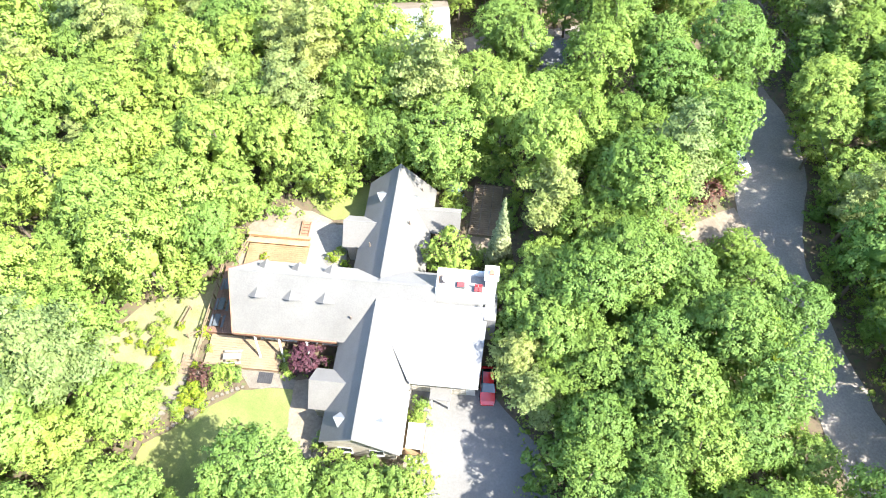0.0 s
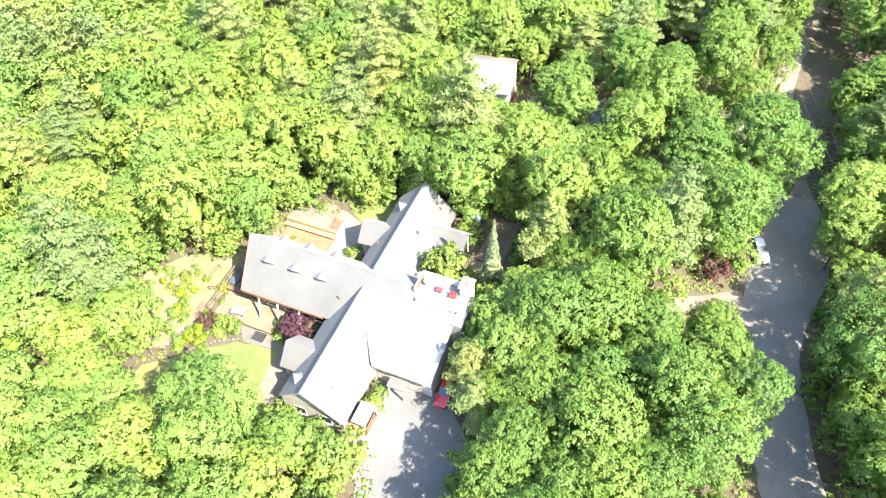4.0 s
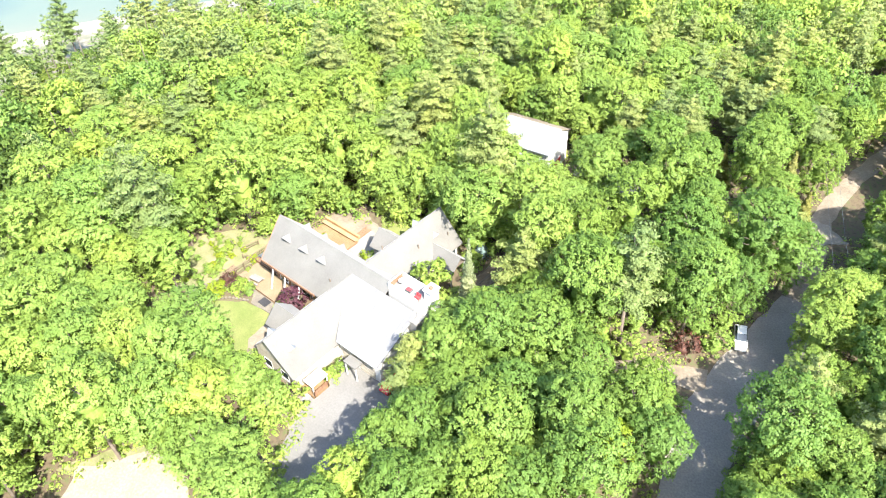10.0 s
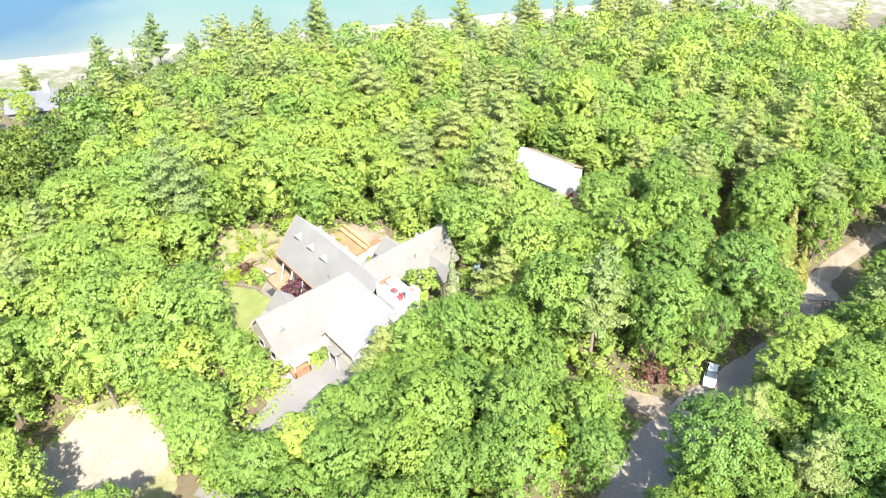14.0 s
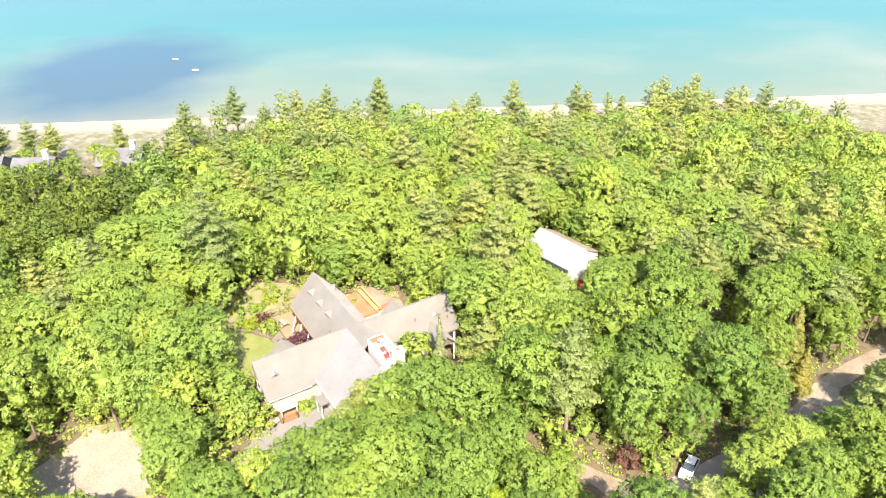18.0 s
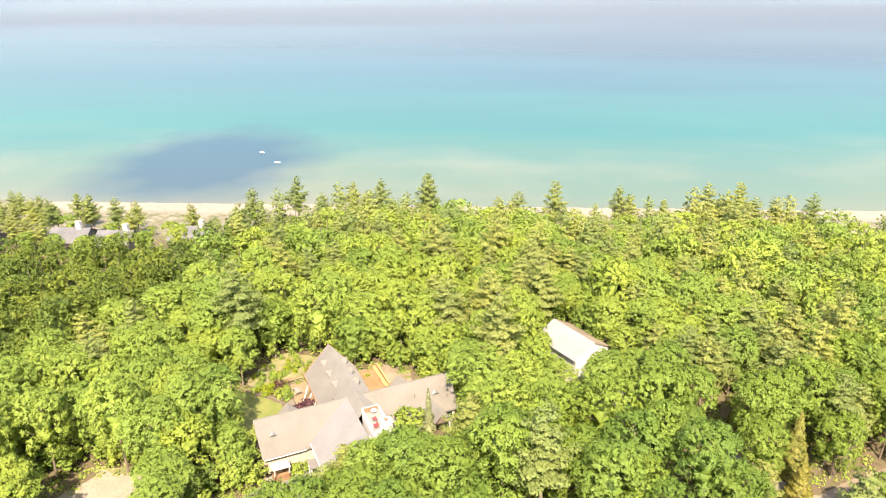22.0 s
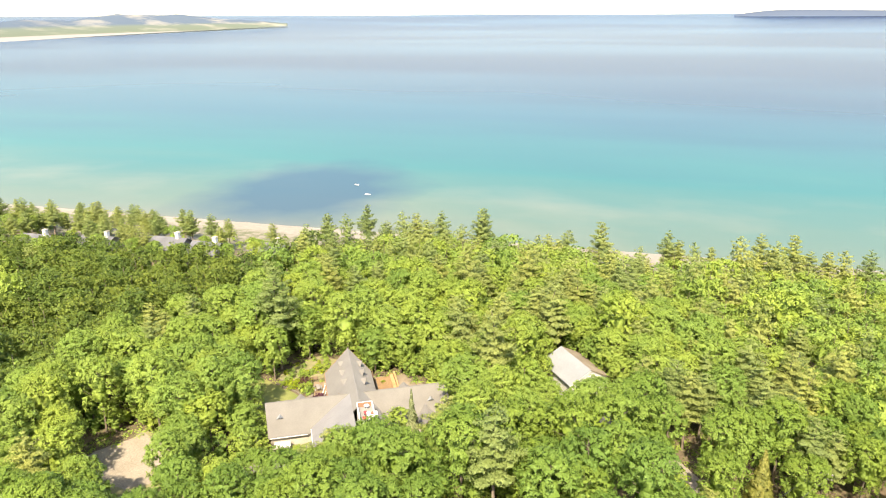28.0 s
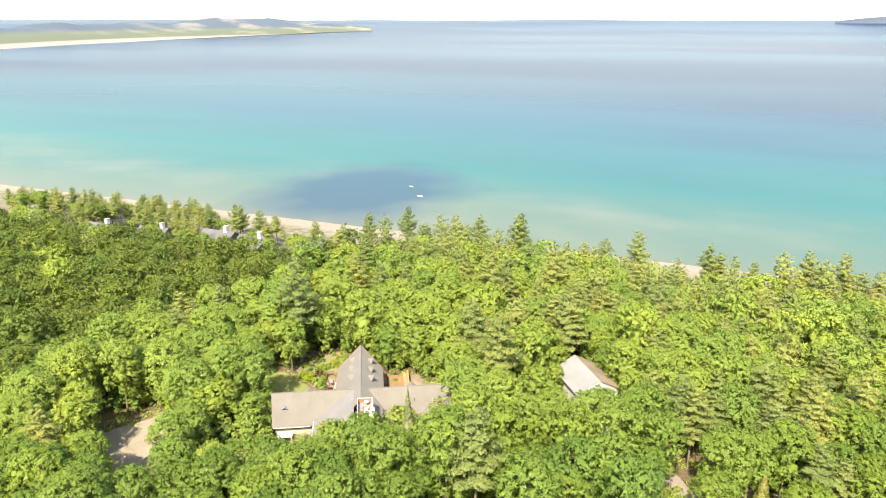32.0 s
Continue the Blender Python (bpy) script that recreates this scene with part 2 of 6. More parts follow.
def water_material():
    """Clear lake water over sand: pale at the edge, turquoise on the shelf, deep blue further out."""
    m, n, l, b = material("lake_water", 0.12)
    c = n.new("ShaderNodeTexCoord")
    sep = n.new("ShaderNodeSeparateXYZ")
    l.new(c.outputs["Object"], sep.inputs[0])
    stretch = n.new("ShaderNodeMapping")
    stretch.inputs["Scale"].default_value = (1.0, 0.35, 1.0)
    l.new(c.outputs["Object"], stretch.inputs["Vector"])
    t = n.new("ShaderNodeTexNoise")
    t.inputs["Scale"].default_value, t.inputs["Detail"].default_value = 0.011, 5.0
    l.new(stretch.outputs[0], t.inputs["Vector"])
    mul = n.new("ShaderNodeMath")
    mul.operation = "MULTIPLY_ADD"
    mul.inputs[1].default_value = 150.0
    l.new(t.outputs["Fac"], mul.inputs[0])
    l.new(sep.outputs["X"], mul.inputs[2])
    logd = n.new("ShaderNodeMath")
    logd.operation = "LOGARITHM"
    logd.inputs[1].default_value = 10.0
    off = n.new("ShaderNodeMath")
    off.operation = "MAXIMUM"
    off.inputs[1].default_value = 1.0
    shift = n.new("ShaderNodeMath")
    shift.inputs[1].default_value = -50.0
    l.new(mul.outputs[0], shift.inputs[0])
    l.new(shift.outputs[0], off.inputs[0])
    l.new(off.outputs[0], logd.inputs[0])
    mr = n.new("ShaderNodeMapRange")
    mr.inputs["From Max"].default_value = 4.0
    l.new(logd.outputs[0], mr.inputs["Value"])
    base = ramp(n, l, mr.outputs[0], [(0.0, (0.15, 0.14, 0.112)), (0.28, (0.118, 0.13, 0.105)), (0.43, (0.078, 0.118, 0.1)), (0.55, (0.022, 0.1, 0.106)),
                                      (0.64, (0.019, 0.066, 0.098)), (0.75, (0.027, 0.056, 0.096)), (1.0, (0.026, 0.054, 0.1))])
    # pale sand bars on the shelf
    bars = n.new("ShaderNodeTexNoise")
    bars.inputs["Scale"].default_value, bars.inputs["Detail"].default_value = 0.016, 5.0
    place = n.new("ShaderNodeMapping")
    place.inputs["Scale"].default_value, place.inputs["Location"].default_value = (1.0, 0.75, 1.0), (31.0, 12.0, 0)
    l.new(c.outputs["Object"], place.inputs["Vector"])
    l.new(place.outputs[0], bars.inputs["Vector"])
    shelf = ramp(n, l, mr.outputs[0], [(0.26, (0, 0, 0)), (0.36, (1, 1, 1)), (0.48, (1, 1, 1)), (0.56, (0, 0, 0))])
    on = mixed(n, l, 1.0, ramp(n, l, bars.outputs["Fac"], [(0.5, (0, 0, 0)), (0.72, (0.36, 0.36, 0.36))]), shelf, "MULTIPLY")
    base = mixed(n, l, on, base, (0.158, 0.158, 0.129))
    # darker blue patch off the beach, with a wandering edge
    bed = n.new("ShaderNodeMapping")
    bed.inputs["Location"].default_value, bed.inputs["Scale"].default_value = (-0.88, -1.54, 0), (0.0115, 0.0152, 1.0)
    wander = n.new("ShaderNodeTexNoise")
    wander.inputs["Scale"].default_value, wander.inputs["Detail"].default_value = 0.03, 4.0
    l.new(c.outputs["Object"], wander.inputs["Vector"])
    bent = n.new("ShaderNodeVectorMath")
    bent.operation = "MULTIPLY_ADD"
    bent.inputs[1].default_value = (40.0, 40.0, 0.0)
    l.new(wander.outputs["Color"], bent.inputs[0])
    l.new(c.outputs["Object"], bent.inputs[2])
    l.new(bent.outputs[0], bed.inputs["Vector"])
    ball = n.new("ShaderNodeTexGradient")
    ball.gradient_type = "SPHERICAL"
    l.new(bed.outputs[0], ball.inputs["Vector"])
    base = mixed(n, l, ramp(n, l, ball.outputs["Fac"], [(0.06, (0, 0, 0)), (0.55, (0.82, 0.82, 0.82))]), base, (0.022, 0.056, 0.092))
    # broad dark reaches further out: cloud shade painted into the water colour
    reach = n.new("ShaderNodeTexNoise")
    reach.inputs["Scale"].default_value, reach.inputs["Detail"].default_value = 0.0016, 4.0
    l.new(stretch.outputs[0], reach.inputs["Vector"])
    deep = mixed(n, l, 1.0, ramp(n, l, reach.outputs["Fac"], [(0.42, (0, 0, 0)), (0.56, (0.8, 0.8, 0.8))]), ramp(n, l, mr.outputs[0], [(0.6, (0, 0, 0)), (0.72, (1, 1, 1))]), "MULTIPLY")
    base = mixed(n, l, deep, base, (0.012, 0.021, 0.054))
    b.inputs["Roughness"].default_value = 0.9
    b.inputs["Specular IOR Level"].default_value = 0.0
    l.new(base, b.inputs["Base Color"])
    gloss, fres, cut, mix = n.new("ShaderNodeBsdfGlossy"), n.new("ShaderNodeFresnel"), n.new("ShaderNodeMath"), n.new("ShaderNodeMixShader")
    gloss.inputs["Roughness"].default_value = 0.2
    fres.inputs["IOR"].default_value = 1.33
    cut.operation = "MULTIPLY"
    cut.inputs[1].default_value = 0.32
    l.new(fres.outputs[0], cut.inputs[0])
    l.new(cut.outputs[0], mix.inputs[0])
    l.new(b.outputs[0], mix.inputs[1])
    l.new(gloss.outputs[0], mix.inputs[2])
    l.new(mix.outputs[0], n["Material Output"].inputs["Surface"])
    wave = n.new("ShaderNodeTexNoise")
    wave.inputs["Scale"].default_value, wave.inputs["Detail"].default_value = 0.5, 4.0
    l.new(stretch.outputs[0], wave.inputs["Vector"])
    bumped(n, l, b, wave.outputs["Fac"], 0.08, 0.1)
    return m


def build_ground():
    # a fine sheet near the place, whose rim runs out to the horizon
    xs = np.concatenate([[-4700, -2500, -1200, -700, -480], np.arange(-380, 181, 5.0), [260, 420, 800, 1800, 4700]])
    ys = np.concatenate([[-4700, -2500, -1200, -600, -380], np.arange(-280, 361, 5.0), [440, 640, 1200, 2500, 4700]])
    gx, gy = np.meshgrid(xs, ys)
    gz = land(gx, gy)
    w = len(xs)
    quads = [(j * w + i, j * w + i + 1, (j + 1) * w + i + 1, (j + 1) * w + i) for j in range(len(ys) - 1) for i in range(w - 1)]
    ob = new("ground", numpy_mesh("ground", np.c_[gx.ravel(), gy.ravel(), gz.ravel()], quads, ground_material()))
    ob.data.shade_smooth()
    tagged(ob, "brown leaf-littered forest floor running down to pale beach sand", "ground", kind="structure")
    # the lake: local x runs out from the shore, local y along it
    ds = np.concatenate([np.arange(-20, 60, 5.0), np.geomspace(60, 4900, 46)])
    ss = np.concatenate([-np.geomspace(4900, 60, 30), np.arange(-40, 41, 40.0), np.geomspace(60, 4900, 30)])
    a, c = np.meshgrid(ds, ss)
    far = np.hypot(a - 60, c)
    z = 60.0 * np.clip((far - 2500) / 2350, 0, 1.05) ** 2
    w = len(ds)
    quads = [(j * w + i, j * w + i + 1, (j + 1) * w + i + 1, (j + 1) * w + i) for j in range(len(ss) - 1) for i in range(w - 1)]
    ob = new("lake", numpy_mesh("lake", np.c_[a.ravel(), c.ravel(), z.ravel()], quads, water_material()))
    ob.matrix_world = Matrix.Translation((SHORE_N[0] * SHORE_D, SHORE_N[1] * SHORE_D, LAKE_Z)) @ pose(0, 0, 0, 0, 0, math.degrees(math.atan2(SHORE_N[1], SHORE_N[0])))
    ob.data.shade_smooth()
    tagged(ob, "calm turquoise lake water turning deep blue far out", "water", kind="structure")


build_ground()


# ---- helpers for things ----
def thing(name, label, category, group="", at=(0, 0, 0), kind=""):
    ob = new(name)
    ob.empty_display_size = 0.2
    ob.location = at
    return tagged(ob, label, category, group, kind)


def part(name, bm, mat, parent, label=""):
    """Links a bmesh, in world places, as one mesh under a thing or part."""
    me = bpy.data.meshes.new(name)
    bm.to_mesh(me)
    bm.free()
    me.materials.append(mat)
    ob = new(name, me)
    ob.parent = parent
    if parent:
        base, p = Matrix(), parent
        while p:
            base, p = p.matrix_basis @ base, p.parent
        ob.matrix_basis = base.inverted()
    return tagged(ob, label)


def box(x0, x1, y0, y1, z0, z1, bevel=0.0, bm=None):
    bm = bm or bmesh.new()
    vs = [bm.verts.new(v) for v in ((x0, y0, z0), (x1, y0, z0), (x1, y1, z0), (x0, y1, z0),
                                    (x0, y0, z1), (x1, y0, z1), (x1, y1, z1), (x0, y1, z1))]
    fs = [bm.faces.new([vs[i] for i in f]) for f in ((3, 2, 1, 0), (4, 5, 6, 7), (0, 1, 5, 4), (1, 2, 6, 5), (2, 3, 7, 6), (3, 0, 4, 7))]
    if bevel:
        bmesh.ops.bevel(bm, geom=list({e for f in fs for e in f.edges}), offset=bevel, segments=2, affect="EDGES")
    return bm


def beam(a, b, w, h=None, bm=None):
    """A squared bar between two points."""
    bm = bm or bmesh.new()
    h = h or w
    a, b = Vector(a), Vector(b)
    d = (b - a).normalized()
    side = d.cross(Vector((0, 0, 1)))
    side = side.normalized() if side.length > 1e-3 else Vector((1, 0, 0))
    up = side.cross(d)
    ring = [(-w / 2, -h / 2), (w / 2, -h / 2), (w / 2, h / 2), (-w / 2, h / 2)]
    lo = [bm.verts.new(a + side * p + up * q) for p, q in ring]
    hi = [bm.verts.new(b + side * p + up * q) for p, q in ring]
    bm.faces.new(lo[::-1]), bm.faces.new(hi)
    for i in range(4):
        bm.faces.new((lo[i], lo[(i + 1) % 4], hi[(i + 1) % 4], hi[i]))
    bmesh.ops.recalc_face_normals(bm, faces=bm.faces[:])
    return bm


def prism(points, down, bm=None):
    """A slab: a polygon, whose copy lies below it by the vector down."""
    bm = bm or bmesh.new()
    top = [bm.verts.new(p) for p in points]
    low = [bm.verts.new(Vector(p) + Vector(down)) for p in points]
    bm.faces.new(top), bm.faces.new(low[::-1])
    k = len(points)
    for i in range(k):
        bm.faces.new((top[i], low[i], low[(i + 1) % k], top[(i + 1) % k]))
    bmesh.ops.recalc_face_normals(bm, faces=bm.faces[:])
    return bm


def patch(name, outline, mat, label, category, z=0.03, thick=0.12, wob=0.0, seed=1):
    """A flat piece of ground with an uneven edge."""
    rng = random.Random(seed)
    pts, k = [], len(outline)
    for i in range(k):
        a, b = Vector(outline[i]), Vector(outline[(i + 1) % k])
        steps = max(1, int((b - a).length / 1.2)) if wob else 1
        for s in range(steps):
            p = a.lerp(b, s / steps)
            pts.append((p.x + rng.uniform(-wob, wob), p.y + rng.uniform(-wob, wob), z))
    bm = prism(pts, (0, 0, -thick))
    me = bpy.data.meshes.new(name)
    bm.to_mesh(me)
    bm.free()
    me.materials.append(mat)
    return tagged(new(name, me), label, category, kind="structure")


def ribbon(name, line, mat, label, category, lift=0.06, wob=0.25, seed=3):
    """A road that follows the ground: points of x, y, width."""
    rng = random.Random(seed)
    rows = []
    for (x0, y0, w0), (x1, y1, w1) in zip(line, line[1:]):
        steps = max(1, int(math.hypot(x1 - x0, y1 - y0) / 2.0))
        rows += [(x0 + (x1 - x0) * s / steps, y0 + (y1 - y0) * s / steps, w0 + (w1 - w0) * s / steps) for s in range(steps)]
    rows.append(line[-1])
    for _ in range(4):
        rows = [rows[0]] + [tuple((a + 2 * b + c) / 4 for a, b, c in zip(p, q, r)) for p, q, r in zip(rows, rows[1:], rows[2:])] + [rows[-1]]
    vs, fs = [], []
    for i, (x, y, w) in enumerate(rows):
        a, b = rows[max(0, i - 1)], rows[min(len(rows) - 1, i + 1)]
        d = Vector((b[0] - a[0], b[1] - a[1])).normalized()
        left, right = w / 2 + rng.uniform(-wob, wob), w / 2 + rng.uniform(-wob, wob)
        across = [-left, -left + 0.01, -w / 4, 0, w / 4, right - 0.01, right]
        for j, q in enumerate(across):
            px, py = x + d.y * q, y - d.x * q
            vs.append((px, py, float(land(px, py)) + (lift + 0.05 * (1 - abs(q) / (w / 2)) if 0 < j < 6 else -0.3)))
        if i:
            o = (i - 1) * 7
            fs += [(o + j, o + j + 7, o + j + 8, o + j + 1) for j in range(6)]
    return tagged(mesh_object(name, vs, fs, mat), label, category, kind="structure")


# ---- lawn, drive, road ----
GRASS = two_scale("lawn_grass", (0.1, 0.128, 0.027), (0.17, 0.176, 0.056), 0.22, 7, 0.9, 0.5)
LAWN = [(-24.0, 27.8), (-30.6, 26.9), (-35.1, 23.1), (-39.6, 19.6), (-41.5, 12.0), (-34, 8.5), (-24, 10), (-20.5, 17), (-20.5, 24.5)]
patch("lawn", LAWN, GRASS, "mown green lawn beside the house", "lawn", 0.06, wob=0.15)
patch("side_lawn", [(-25.5, 51.5), (-20.5, 51.5), (-19.8, 57.5), (-27, 58.5), (-30, 55.5)], GRASS, "small shaded green lawn behind the deck", "lawn", 0.06, wob=0.2, seed=2)
patch("driveway", [(-11.4, 30), (-2.4, 29.6), (3.4, 24), (5.5, 17), (5.5, 6), (-1, 2), (-4.5, 9), (-8.1, 17.0), (-10.3, 23)], ASPHALT,
      "pale grey asphalt driveway in front of the garage", "driveway", 0.05, wob=0.12, seed=4)
patch("parking_lot", [(-21.5, -8), (-24, -4), (-17.5, 4.6), (-12.5, 3.6), (-7.5, 1.2), (-6, -4), (-9.5, -10), (-18, -14)], LIGHT_SAND,
      "bare sandy parking clearing among the trees", "clearing", 0.05, wob=0.4, seed=5)
patch("lot_grass", [(-9, 2.5), (-3, 1.2), (0.5, -5), (-6, -11), (-12, -14.5), (-18, -15.5), (-18, -13), (-10, -8), (-7, -3)], DRY_GRASS,
      "rough dry grass beside the sandy clearing", "verge", 0.04, wob=0.5, seed=21)
patch("lot_verge", [(-26, -6), (-22.5, 0.5), (-18.5, 5.6), (-13.5, 5.4), (-16.8, 3.6), (-20.5, -1), (-23.4, -5)], DRY_GRASS,
      "dry yellow-green grass at the rim of the clearing", "verge", 0.045, wob=0.4, seed=20)
patch("garden_path", [(-44.5, 36.5), (-42, 31.5), (-38.2, 25.8), (-36.6, 26.4), (-37.2, 30.2), (-36, 35.5), (-36.5, 41), (-39.5, 40)], DRY_GRASS,
      "dry sandy garden grass beside the deck", "path", 0.05, wob=0.3, seed=6)
patch("garden_ground", [(-44.7, 24.8), (-48.6, 31.8), (-45, 36.6), (-40, 39.5), (-37, 34.5), (-36.7, 27), (-38.6, 22.5), (-41, 22.5)], DRY_GRASS,
      "dry grassy garden ground among low shrubs", "garden", 0.035, wob=0.4, seed=19)
patch("rear_yard", [(-36, 43), (-35, 50.5), (-31, 53.5), (-25, 51.5), (-22.5, 50), (-22.5, 43)], SANDY,
      "bare sandy yard behind the house", "yard", 0.04, wob=0.3, seed=7)
patch("side_terrace", [(-27.5, 46.8), (-28, 50.6), (-22.0, 50.6), (-21.5, 43), (-26.5, 43)], PAVING, "pale concrete terrace", "terrace", 0.1)
patch("south_path", [(-22.6, 29.0), (-24.6, 28.6), (-24.2, 22.5), (-21.5, 20), (-19.8, 20.2), (-20, 26)], SANDY,
      "weathered stone path along the house", "path", 0.1, wob=0.1)
patch("front_walk", [(-10.9, 22.0), (-11.0, 17.5), (-7.5, 16), (-8.2, 22.5)], SANDY, "sandy strip beside the drive", "path", 0.045, wob=0.2)
ROAD_LINE = [(72, -95, 7), (55, -42, 7), (47, -6, 7), (43.5, 14, 7), (39.3, 27, 7), (36, 37.5, 7), (32.5, 50, 8), (33.2, 58, 8.5), (34.6, 66, 10), (35, 73, 9.5), (34, 80, 5.5)]
ribbon("road", ROAD_LINE, ROAD, "grey asphalt lane with dappled tree shade", "road")
patch("track_lawn", [(31.5, 102), (38, 101), (41, 108), (35.5, 121), (31.8, 114)], GRASS, "sunlit grass clearing beside the track", "lawn", -0.72, 0.5, wob=0.4, seed=17)
patch("junction", [(28.8, 92.5), (28.0, 98.0), (29.0, 100.6), (31.0, 100.2), (35.0, 97.4), (32.2, 94.4)], LIGHT_SAND, "pale sunlit gravel where the lane meets the track", "road", float(land(31.5, 97)) + 0.16, 0.9, wob=0.3, seed=18)
BARN_LANE = [(31.5, 97, 4), (20, 93, 3.6), (8, 91, 3.6), (-3, 89, 3.6), (-10, 86.5, 3.6)]
TRACK_LINE = [(34.2, 79, 5), (33, 84, 4.2), (31.5, 91, 4.0), (29.2, 103, 3.4), (30.2, 113, 3.0), (31.6, 122, 2.8), (33.5, 134, 2.8), (40, 170, 3), (55, 230, 3)]
ribbon("track", TRACK_LINE, SANDY, "pale sandy track between the trees", "road", 0.05, seed=8)
ribbon("barn_lane", BARN_LANE, ROAD, "grey lane that leads to the barn", "road", 0.04, seed=10)
SHOULDER = [(16, 49, 1.4), (22, 54.5, 2.2), (29.5, 57, 4.5)]
ribbon("verge", SHOULDER, SANDY, "pale sandy turning beside the lane", "path", 0.05, seed=9)
CREEK_LINE = [(-70, 104, 2.6), (-63, 94, 3.0), (-59.5, 86, 3.2), (-56.8, 79, 2.8), (-51, 73, 2.2)]
CREEK_WATER, _n, _l, _b = material("creek_water", 0.08)
_b.inputs["Base Color"].default_value = (0.05, 0.035, 0.015, 1)
ribbon("creek", CREEK_LINE, CREEK_WATER, "dark amber creek among the trees", "water", 0.03, seed=14)
patch("bare_ground", [(-71, 62), (-64, 65), (-63, 73), (-68, 72)], SANDY, "bare brown clearing in the woods", "clearing", 0.06 + float(land(-67, 67)), 0.5, wob=0.5, seed=15)


# ---- trees ----
T = (1 + 5 ** 0.5) / 2
ICO = np.array([(-1, T, 0), (1, T, 0), (-1, -T, 0), (1, -T, 0), (0, -1, T), (0, 1, T), (0, -1, -T), (0, 1, -T), (T, 0, -1), (T, 0, 1), (-T, 0, -1), (-T, 0, 1)], float)
ICO /= np.linalg.norm(ICO[0])
ICO_TRI = np.array([(0, 11, 5), (0, 5, 1), (0, 1, 7), (0, 7, 10), (0, 10, 11), (1, 5, 9), (5, 11, 4), (11, 10, 2), (10, 7, 6), (7, 1, 8),
                    (3, 9, 4), (3, 4, 2), (3, 2, 6), (3, 6, 8), (3, 8, 9), (4, 9, 5), (2, 4, 11), (6, 2, 10), (8, 6, 7), (9, 8, 1)])


def finer(pts, tris):
    """Splits each triangle of a ball in four."""
    pts, seen, out = [tuple(p) for p in pts], {}, []

    def mid(i, j):
        key = (min(i, j), max(i, j))
        if key not in seen:
            m = np.array(pts[i]) + np.array(pts[j])
            pts.append(tuple(m / np.linalg.norm(m)))
            seen[key] = len(pts) - 1
        return seen[key]

    for a, b, d in tris:
        p, q, r = mid(a, b), mid(b, d), mid(d, a)
        out += [(a, p, r), (b, q, p), (d, r, q), (p, q, r)]
    return np.array(pts), np.array(out)


BALL, BALL_TRI = finer(ICO, ICO_TRI)


def unit(v):
    return v / (np.linalg.norm(v, axis=1)[:, None] + 1e-9)


def boughs(lobes, rng, fine, squash=(1, 1, 0.85), rough=0.2):
    """Uneven masses of foliage, one for each lobe of x, y, z, radius."""
    shape, tris = (BALL, BALL_TRI) if fine else (ICO, ICO_TRI)
    k, m = len(lobes), len(shape)
    r = lobes[:, 3][:, None] * (0.88 + rough * rng.normal(0, 1, (k, m)).clip(-1.6, 1.6))
    pts = lobes[:, None, :3] + shape[None] * r[:, :, None] * np.array(squash)
    nrm = np.broadcast_to(shape[None], pts.shape).reshape(-1, 3) + rng.normal(0, 0.2, (k * m, 3))
    return pts.reshape(-1, 3), (tris[None] + (np.arange(k) * m)[:, None, None]).reshape(-1, 3), unit(nrm)


def leaves_on(centres, normals, size, rng, stretch=1.0):
    """Small three-cornered leaf sprays that lie roughly across their normals."""
    k = len(centres)
    flat = unit(normals + rng.normal(0, 0.5, (k, 3)))
    u = unit(np.cross(flat, rng.normal(0, 1, (k, 3))))
    v = np.cross(flat, u)
    s = size * rng.uniform(0.6, 1.4, k)[:, None]
    pts = np.stack([centres - u * s * 0.8 - v * s * 0.5, centres + u * s * 0.8 - v * s * 0.45, centres + v * s * stretch], 1).reshape(-1, 3)
    nrm = np.repeat(unit(normals + rng.normal(0, 0.28, (k, 3))), 3, axis=0)
    return pts, np.arange(3 * k).reshape(-1, 3), nrm


def joined(*pieces):
    pts, tris, nrm, base = [], [], [], 0
    for p, t, m in pieces:
        pts.append(p), tris.append(t + base), nrm.append(m)
        base += len(p)
    return np.concatenate(pts), np.concatenate(tris), np.concatenate(nrm)


